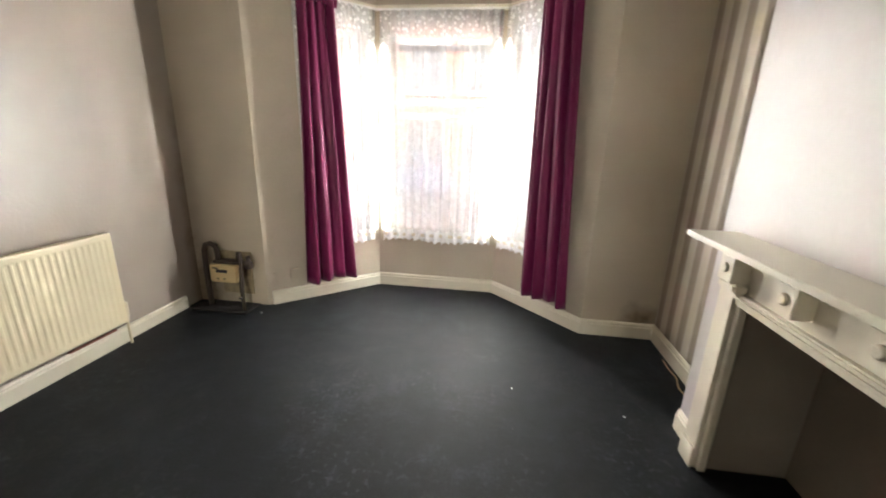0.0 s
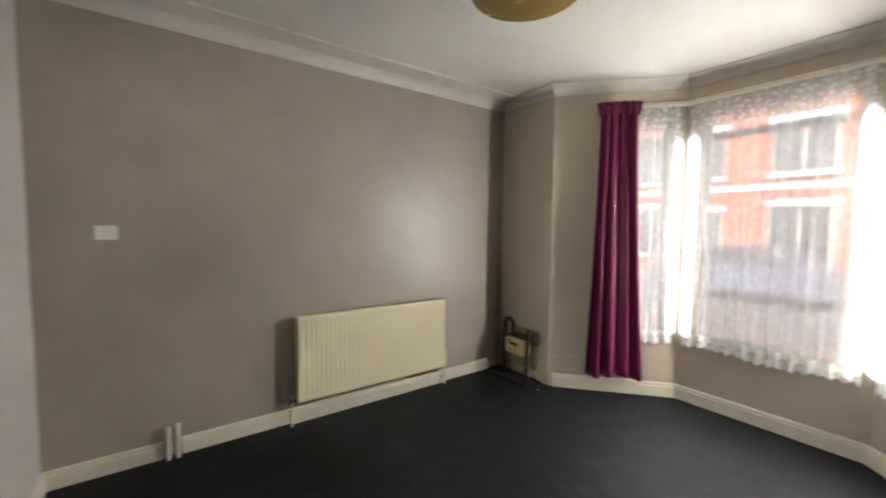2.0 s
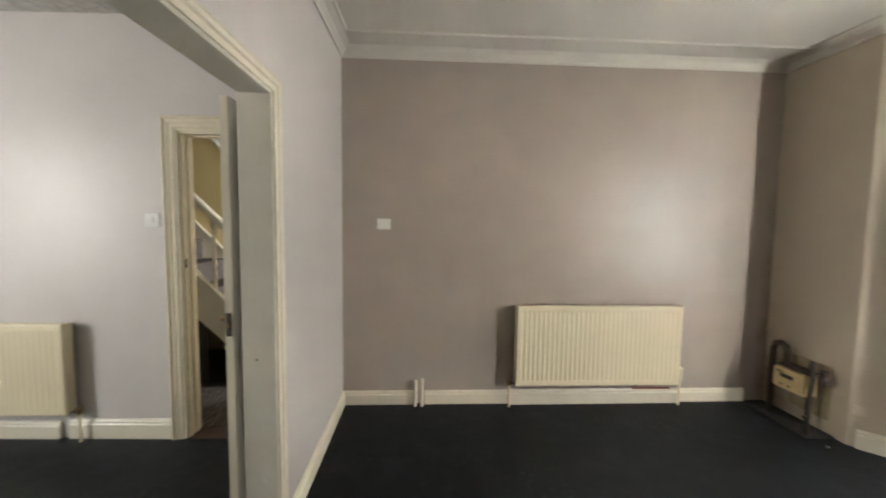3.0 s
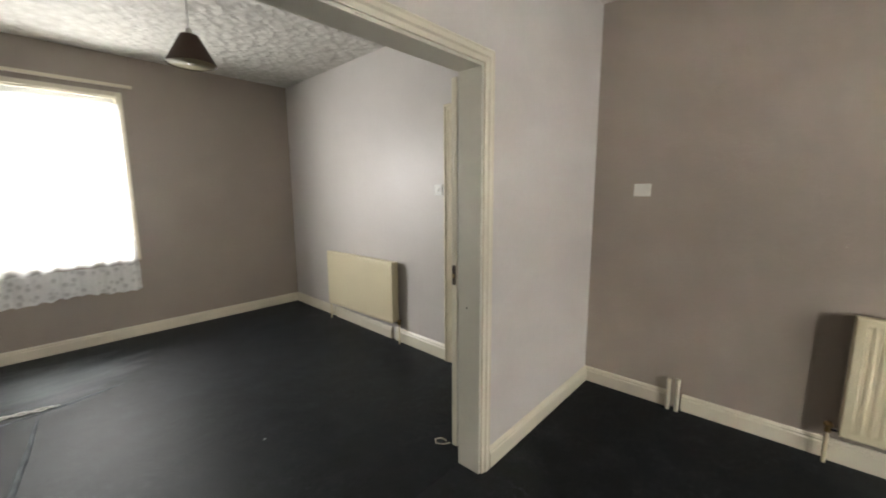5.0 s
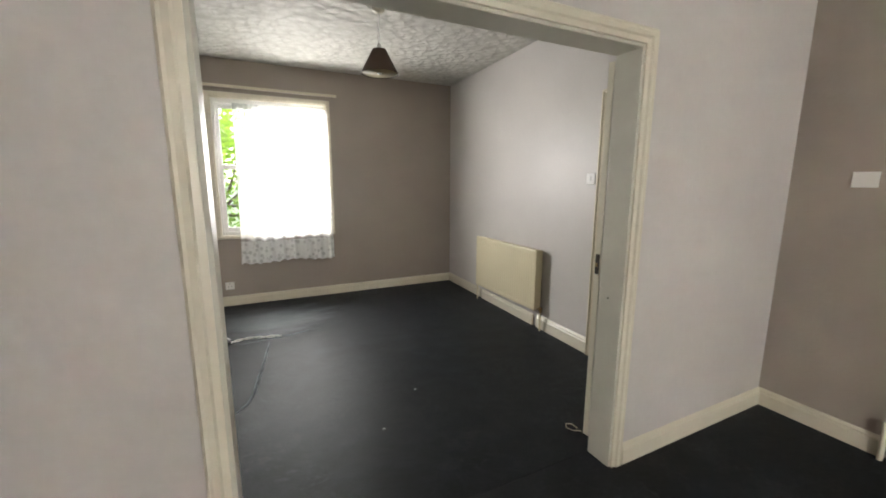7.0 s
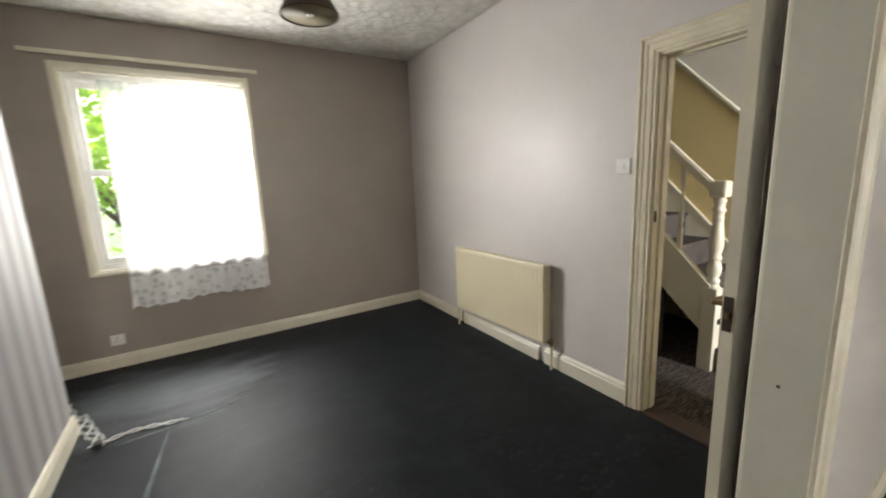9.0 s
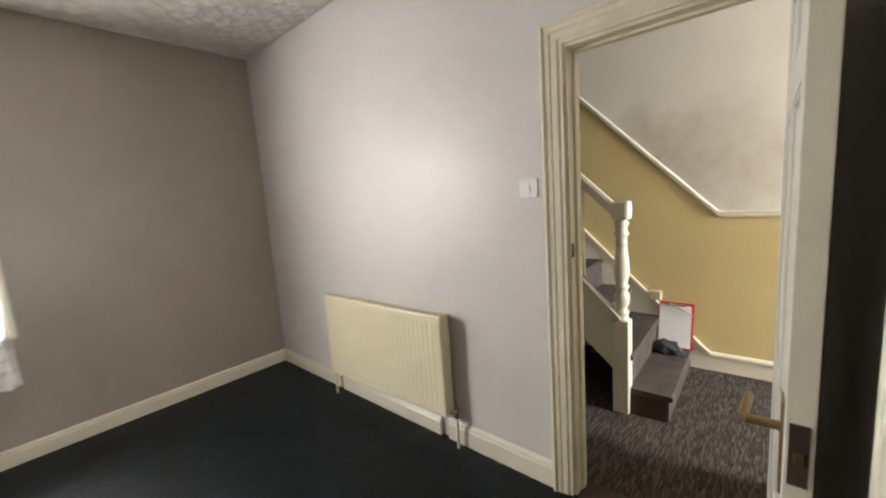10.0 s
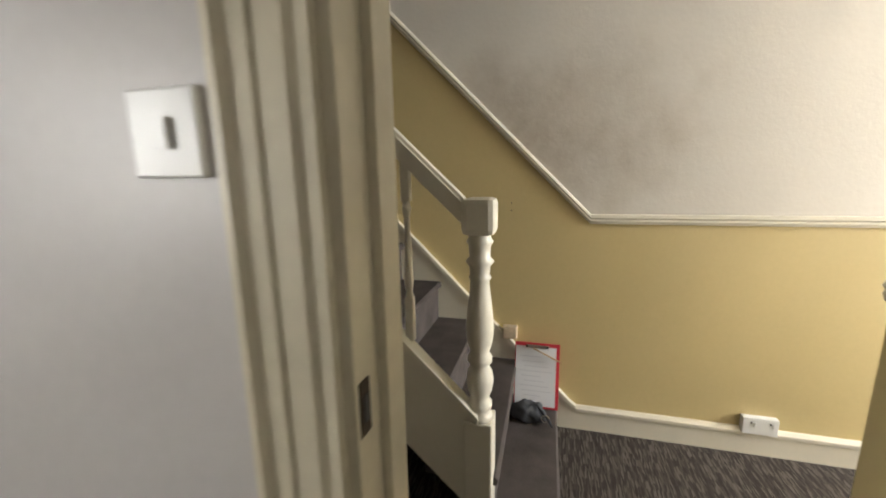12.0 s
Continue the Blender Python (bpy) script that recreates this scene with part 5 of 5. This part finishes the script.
def build_stairs():
    rise, going, y0, z0 = 0.213, 0.216, -1.195, 0.165
    xa, xb = -2.93, HX + 0.004          # newel side, wall side
    st = thing("staircase", ((xa + xb) / 2, y0, 0), "steep carpeted staircase with cream painted woodwork", "staircase")
    for k in range(13):
        y, z = y0 - k * going, z0 + k * rise
        lo = z - rise - 0.02 if k else 0.002
        xe = xa - 0.035
        if k < 12:
            out = [(y, lo), (y, z - 0.035), (y + 0.018, z - 0.03), (y + 0.022, z - 0.012), (y + 0.012, z), (y - going - 0.02, z), (y - going - 0.02, z - 0.03), (y - 0.02, z - 0.03), (y - 0.02, lo)]
            if k == 0:
                out = [(y, lo), (y, z - 0.035), (y + 0.018, z - 0.03), (y + 0.022, z - 0.012), (y + 0.012, z), (y - going - 0.02, z), (y - going - 0.02, lo)]
            step = part("step", prism(out, xb + 0.02, xe), STAIR_CARPET, st)
            if k == 0:
                part("step_end", prism([(y - 0.01, lo), (y - 0.01, z - 0.03), (y - going, z - 0.03), (y - going, lo)], xe, xe + 0.006), DARK_WOOD, step, "dark bare end of the lowest step")

    def nose(y):
        return z0 + (y0 - y) * rise / going
    # wall string
    top, foot = 0.135, -1.075
    ye = y0 - 12 * going
    part("wall_string", prism([(foot, 0.002), (foot, 0.14), (foot - 0.03, 0.15), (ye, nose(ye) + top), (ye, nose(ye) - 0.16), (y0 - 0.2, 0.002)], xb, xb + 0.02), GLOSS, st, "cream string board along the wall")
    part("string_cap", prism([(foot, 0.128), (foot, 0.146), (foot - 0.03, 0.168), (ye, nose(ye) + top + 0.02), (ye, nose(ye) + top - 0.008), (foot - 0.035, 0.145)], xb, xb + 0.03), GLOSS, st)
    # outer string
    yn = -1.452
    part("outer_string", prism([(yn, 0.60), (ye, 0.60 + (yn - ye) * 0.99), (ye, 0.22 + (yn - ye) * 0.95), (yn, 0.245)], xa - 0.035, xa), GLOSS, st, "cream outer string board")
    part("string_bead", prism([(yn, 0.596), (ye, 0.596 + (yn - ye) * 0.99), (ye, 0.622 + (yn - ye) * 0.99), (yn, 0.622)], xa - 0.045, xa + 0.01), GLOSS, st)
    # newel
    xm, h = -2.97, 0.047
    nw = part("newel_post", boxes((xm - h, xm + h, yn - h, yn + h, 0.002, 0.60), bevel=0.006), GLOSS, st, "turned cream newel post")
    part("newel_turning", turned([(0.046, 0.60), (0.040, 0.615), (0.032, 0.625), (0.040, 0.64), (0.040, 0.655), (0.028, 0.668), (0.040, 0.70), (0.045, 0.735), (0.040, 0.765), (0.028, 0.785), (0.040, 0.80), (0.040, 0.815), (0.030, 0.83),
                                      (0.041, 0.87), (0.045, 0.91), (0.040, 0.97), (0.032, 1.04), (0.029, 1.07), (0.036, 1.078), (0.030, 1.086), (0.032, 1.115), (0.044, 1.13), (0.032, 1.145), (0.034, 1.18), (0.042, 1.192), (0.034, 1.205), (0.034, 1.22)],
                                     (xm, yn, 0), 24), GLOSS, nw, smooth=True)
    part("newel_cap", boxes((xm - 0.05, xm + 0.05, yn - 0.05, yn + 0.05, 1.215, 1.325), bevel=0.018), GLOSS, nw)
    rail = [(yn - 0.04, 1.235), (yn - 0.04, 1.318), (ye, 1.318 + (yn - 0.04 - ye) * 0.97), (ye, 1.235 + (yn - 0.04 - ye) * 0.97)]
    part("handrail", prism(rail, xm - 0.028, xm + 0.028, bevel=0.01), GLOSS, st, "cream painted handrail")
    for k in range(12):
        y = yn - 0.235 - k * 0.205
        zb, zt = 0.615 + (yn - y) * 0.99, 1.245 + (yn - 0.04 - y) * 0.97
        sq = 0.014
        sp = part("spindle", boxes((xm - sq, xm + sq, y - sq, y + sq, zb, zb + 0.15), bevel=0.003), GLOSS, st)
        part("spindle_top", boxes((xm - sq, xm + sq, y - sq, y + sq, zt - 0.12, zt), bevel=0.003), GLOSS, sp)
        ln = zt - zb - 0.27
        part("turning", turned([(0.015, 0), (0.010, 0.02), (0.016, 0.05), (0.014, ln * 0.3), (0.011, ln * 0.6), (0.009, ln - 0.05), (0.015, ln - 0.025), (0.010, ln)], (xm, y, zb + 0.15), 12), GLOSS, sp, smooth=True)
    # dark sheet below the string, put in for the shade under the stairs
    part("under_stair_shade", prism([(yn - 0.32, 0.0), (yn - 0.32, 0.50), (ye, 0.22 + (yn - ye) * 0.95), (ye, 0.0)], xa - 0.06, xa - 0.045), surface("stair_shade_dark", (0.05, 0.04, 0.033), 0.8, 0.2), st, "dark sheet standing in for the shade under the stairs")
    b = thing("wall_bracket", (HX + 0.01, -1.43, 0.50), "small chipped wooden block fixed to the yellow wall", "bracket")
    part("block", boxes((HX + 0.004, HX + 0.05, -1.475, -1.395, 0.505, 0.575), bevel=0.008), surface("chipped_cream_wood", (0.55, 0.45, 0.32), 0.6, 0.25, 30, 80, 0.4), b)


def build_clipboard():
    """A clipboard leaning on the wall on the lowest step, with a pencil and a dark bundle before it."""
    m = pose(HX + 0.135, -1.285, 0.170, 0, -11, 0)

    def sub(name, bm, material, parent, label=""):
        bm.transform(m)
        return part(name, bm, material, parent, label)
    c = thing("clipboard", (HX + 0.135, -1.285, 0.168), "red clipboard with white sheets leaning against the wall on a step", "clipboard")
    sub("board", boxes((0, 0.004, -0.115, 0.115, 0, 0.345), bevel=0.0015), RED, c)
    sheet = sub("paper", boxes((0.0045, 0.0065, -0.110, 0.098, 0.012, 0.325)), PAPER, c)
    for k in range(9):
        z = 0.27 - k * 0.026
        sub("text_bar", boxes((0.0066, 0.0070, -0.09 + 0.012 * (k % 3), 0.02 + 0.02 * (k % 4), z, z + 0.004)), INK, sheet)
    sub("clip", boxes((0.004, 0.016, -0.06, 0.06, 0.318, 0.336), bevel=0.004), CHROME, c)
    for y in (-0.052, 0.052):
        sub("grommet", tube([(0.016, y, 0.327), (0.019, y, 0.327)], 0.006, 10), BLACK, c)
    p = thing("pencil", (HX + 0.15, -1.27, 0.44), "wooden pencil tucked under the clip", "pencil")
    sub("shaft", tube([(0.020, -0.02, 0.318), (0.020, 0.125, 0.255)], 0.004, 6), PINE, p)
    g = thing("dark_bundle", (HX + 0.22, -1.33, 0.17), "crumpled dark grey cloth pouch with straps on the step", "pouch")
    bm = bmesh.new()
    bmesh.ops.create_icosphere(bm, subdivisions=4, radius=1, matrix=Matrix.Translation((HX + 0.235, -1.315, 0.205)) @ Matrix.Diagonal((0.055, 0.085, 0.055, 1)))
    for v in bm.verts:
        f = noise.noise(v.co * 22) * 0.022 + noise.noise(v.co * 55) * 0.008
        v.co += v.normal * f
        v.co.z = max(v.co.z, 0.167)
    part("pouch", bm, GREY_CLOTH, g, smooth=True)
    part("strap", tube([(HX + 0.27, -1.36, 0.175), (HX + 0.26, -1.33, 0.25), (HX + 0.25, -1.28, 0.262), (HX + 0.27, -1.22, 0.20), (HX + 0.29, -1.20, 0.172)], 0.006, 8), BLACK, g, smooth=True)
    part("ring", tube([(HX + 0.285 + 0.0 * a, -1.235 + 0.018 * math.cos(a), 0.21 + 0.018 * math.sin(a)) for a in [k * math.tau / 14 for k in range(15)]], 0.003, 6), CHROME, g)


build_hall()
build_stairs()
build_clipboard()

# ---- outside ----
GRASS = surface("lawn", (0.05, 0.09, 0.025), 0.9, 0.4, 2, 60, 0.5)
LEAF = surface("leaf_green", (0.12, 0.24, 0.03), 0.6, 0.35, 6, 60, 0.1)


def thin_leaf(m):
    """Let daylight glow through the leaves."""
    n, l = m.node_tree.nodes, m.node_tree.links
    tl, mx = n.new("ShaderNodeBsdfTranslucent"), n.new("ShaderNodeMixShader")
    tl.inputs[0].default_value, mx.inputs[0].default_value = (0.32, 0.5, 0.06, 1), 0.5
    l.new(n["Principled BSDF"].outputs[0], mx.inputs[1])
    l.new(tl.outputs[0], mx.inputs[2])
    l.new(mx.outputs[0], n["Material Output"].inputs[0])


thin_leaf(LEAF)
BARK = surface("bark", (0.10, 0.07, 0.05), 0.9, 0.3, 8, 50, 0.6)
STONE = surface("painted_stone", (0.62, 0.60, 0.55), 0.7, 0.08)
SLATE = surface("roof_slate", (0.09, 0.09, 0.10), 0.7, 0.2)
PAVING = surface("paving", (0.26, 0.25, 0.24), 0.9, 0.15)
CAR_BLUE = surface("blue_car_paint", (0.11, 0.145, 0.21), 0.2, 0.04, metallic=0.2)
CAR_GREY = surface("grey_car_paint", (0.12, 0.12, 0.13), 0.2, 0.04, metallic=0.3)
DARK_GLASS = surface("dark_window", (0.03, 0.035, 0.04), 0.08, 0.05, spec=0.8)
TYRE = surface("tyre", (0.02, 0.02, 0.02), 0.8, 0.1)


def build_ground():
    bm = bmesh.new()
    bmesh.ops.create_grid(bm, x_segments=8, y_segments=8, size=300, matrix=Matrix.Translation((0, 0, -0.42)))
    tagged(part("ground", bm, GRASS), "grass ground round the houses", "ground", kind="structure")
    slab("road", [(-90, 90, 7.6, 13.8, -0.415, -0.40)], ASPHALT, "grey asphalt street", "road")
    slab("pavement_near", [(-90, 90, 4.2, 7.6, -0.415, -0.28)], PAVING, "grey paved pavement by the house", "pavement")
    slab("pavement_far", [(-90, 90, 13.8, 16.0, -0.415, -0.28)], PAVING, "grey paved pavement across the street", "pavement")
    slab("wall_garden", [(-6, 4, 5.4, 5.6, -0.28, 0.25)], BRICK, "low brick front garden wall", "garden wall")


def house(x, y, w):
    """A red brick terraced house front that faces -y."""
    h = thing("terraced_house", (x, y, -0.28), "red brick terraced house with white lintels across the street", "house", "houses across the street")
    openings = [(x - w / 2 + 0.5, x - w / 2 + 2.1, 0.35, 2.2), (x + 0.6, x + 1.5, -0.28, 2.05), (x - w / 2 + 0.5, x - w / 2 + 2.1, 3.25, 4.9), (x + 0.55, x + 1.55, 3.25, 4.9)]
    us = sorted({x - w / 2, x + w / 2, *[v for o in openings for v in o[:2]]})
    specs = []
    for a, b in zip(us, us[1:]):
        mid, bottom = (a + b) / 2, -0.28
        for o in sorted((o for o in openings if o[0] < mid < o[1]), key=lambda o: o[2]):
            if o[2] > bottom:
                specs.append((a, b, y, y + 0.25, bottom, o[2]))
            bottom = o[3]
        specs.append((a, b, y, y + 0.25, bottom, 6.0))
    part("wall", boxes(*specs), BRICK, h)
    part("roof", prism([(y - 0.3, 5.95), (y - 0.3, 6.08), (y + 4, 8.6), (y + 8.3, 6.08), (y + 8.3, 5.95)], x - w / 2, x + w / 2), SLATE, h)
    part("gutter", tube([(x - w / 2, y - 0.33, 5.98), (x + w / 2, y - 0.33, 5.98)], 0.06, 8), STONE, h)
    for i, (a, b, lo, hi) in enumerate(openings):
        kind = "door" if i == 1 else "window"
        d = part(kind, boxes((a, a + 0.07, y + 0.08, y + 0.16, lo, hi), (b - 0.07, b, y + 0.08, y + 0.16, lo, hi), (a + 0.07, b - 0.07, y + 0.08, y + 0.16, hi - 0.07, hi), (a + 0.07, b - 0.07, y + 0.08, y + 0.16, lo, lo + 0.07),
                             ((a + b) / 2 - 0.03, (a + b) / 2 + 0.03, y + 0.085, y + 0.155, lo + 0.07, hi - 0.07)), STONE, h)
        part("pane", boxes((a + 0.07, b - 0.07, y + 0.125, y + 0.135, lo + 0.07, hi - 0.07)), CAR_GREY if i == 1 else DARK_GLASS, d)
        part("lintel", boxes((a - 0.12, b + 0.12, y - 0.03, y + 0.1, hi, hi + 0.22), bevel=0.01), STONE, d)
        if i != 1:
            part("sill", boxes((a - 0.1, b + 0.1, y - 0.07, y + 0.1, lo - 0.13, lo), bevel=0.01), STONE, d)
    part("string_course", boxes((x - w / 2, x + w / 2, y - 0.025, y, 2.75, 2.95)), STONE, h)
    part("chimney", boxes((x + w / 2 - 0.5, x + w / 2 - 0.002, y + 3.4, y + 4.6, 7.8, 9.6)), BRICK, h)


def car(x, y, material, label):
    c = thing("parked_car", (x, y, -0.4), label, "car", "cars in the street")
    z = -0.4
    side = [(x - 2.0, z + 0.25), (x - 2.05, z + 0.6), (x - 1.9, z + 0.82), (x - 1.15, z + 0.92), (x - 0.55, z + 1.4), (x + 0.75, z + 1.45), (x + 1.55, z + 0.98), (x + 1.95, z + 0.9), (x + 2.05, z + 0.55), (x + 2.0, z + 0.25)]
    part("body", prism(side, y - 0.82, y + 0.82, "y", bevel=0.05), material, c)
    part("window", prism([(x - 0.95, z + 0.96), (x - 0.5, z + 1.34), (x + 0.7, z + 1.38), (x + 1.3, z + 0.98)], y - 0.83, y + 0.83, "y"), DARK_GLASS, c)
    for dx in (-1.25, 1.25):
        for s in (-1, 1):
            t = part("wheel", turned([(0.18, -0.1), (0.3, -0.1), (0.32, -0.06), (0.32, 0.06), (0.3, 0.1), (0.18, 0.1)], (0, 0, 0), 20), TYRE, c)
            t.matrix_local = pose(x + dx, y + s * 0.76, z + 0.32, 90, 0, 0)
            r = part("rim", turned([(0.0, -0.09), (0.18, -0.095), (0.18, 0.095), (0.0, 0.09)], (0, 0, 0), 16), CHROME, t)


def tree(x, y, z, height, spread, seed):
    """A tapered trunk with limbs and a crown of many small leaves."""
    rnd = random.Random(seed)
    t = thing("tree", (x, y, z), "leafy green garden tree behind the house", "tree", "garden trees")
    bm = bmesh.new()
    tips = []

    def limb(a, b, r0, r1):
        n, rings = 5, []
        d = (b - a)
        side = d.cross(Vector((0.3, 0.9, 0.2))).normalized()
        up = side.cross(d).normalized()
        for i in range(n + 1):
            f = i / n
            p = a.lerp(b, f) + side * math.sin(f * 3) * 0.05 * d.length
            r = r0 + (r1 - r0) * f
            rings.append([bm.verts.new(p + (side * math.cos(k * math.tau / 8) + up * math.sin(k * math.tau / 8)) * r) for k in range(8)])
        for q, w in zip(rings, rings[1:]):
            for k in range(8):
                bm.faces.new((q[k], q[(k + 1) % 8], w[(k + 1) % 8], w[k]))
    base, fork = Vector((x, y, z)), Vector((x + 0.1, y, z + height * 0.35))
    limb(base, fork, 0.16, 0.11)
    for k in range(11):
        a = k * 2.4
        tip = fork + Vector((math.cos(a) * spread * rnd.uniform(0.35, 0.9), math.sin(a) * spread * rnd.uniform(0.35, 0.9), height * rnd.uniform(-0.1, 0.62)))
        limb(fork.lerp(base, rnd.uniform(0, 0.3)), tip, 0.06, 0.012)
        tips.append(tip)
    part("trunk", bm, BARK, t)
    verts, faces = [], []
    for _ in range(5200):
        c = rnd.choice(tips)
        p = c + Vector((rnd.gauss(0, 1), rnd.gauss(0, 1), rnd.gauss(0, 0.8))) * spread * 0.26
        q = Euler((rnd.uniform(0, 6), rnd.uniform(0, 6), rnd.uniform(0, 6))).to_matrix()
        s = rnd.uniform(0.05, 0.11)
        n = len(verts)
        verts += [p + q @ Vector(v) * s for v in ((0, -1, 0), (0.5, 0, 0.12), (0, 1, 0), (-0.5, 0, 0.12))]
        faces.append((n, n + 1, n + 2, n + 3))
    me = bpy.data.meshes.new("crown")
    me.from_pydata(verts, [], faces)
    me.materials.append(LEAF)
    crown = new("crown", me)
    crown.parent = t
    crown.matrix_parent_inverse = Matrix.Translation(-t.location)


build_ground()
for k in range(-5, 6):
    house(k * 4.6 - 2.0, 16.3, 4.6)
car(-3.4, 12.7, CAR_BLUE, "silver-blue hatchback parked across the street")
car(-9.4, 12.7, CAR_GREY, "grey hatchback parked across the street")
car(2.2, 12.7, CAR_GREY, "grey hatchback parked across the street")
for x, y, h, s, seed in ((2.6, -9.2, 4.6, 1.9, 1), (4.6, -10.5, 5.4, 2.2, 2), (1.2, -12.0, 3.6, 1.8, 3), (-1.6, -13.5, 3.4, 1.9, 4)):
    tree(x, y, -0.42, h, s, seed)
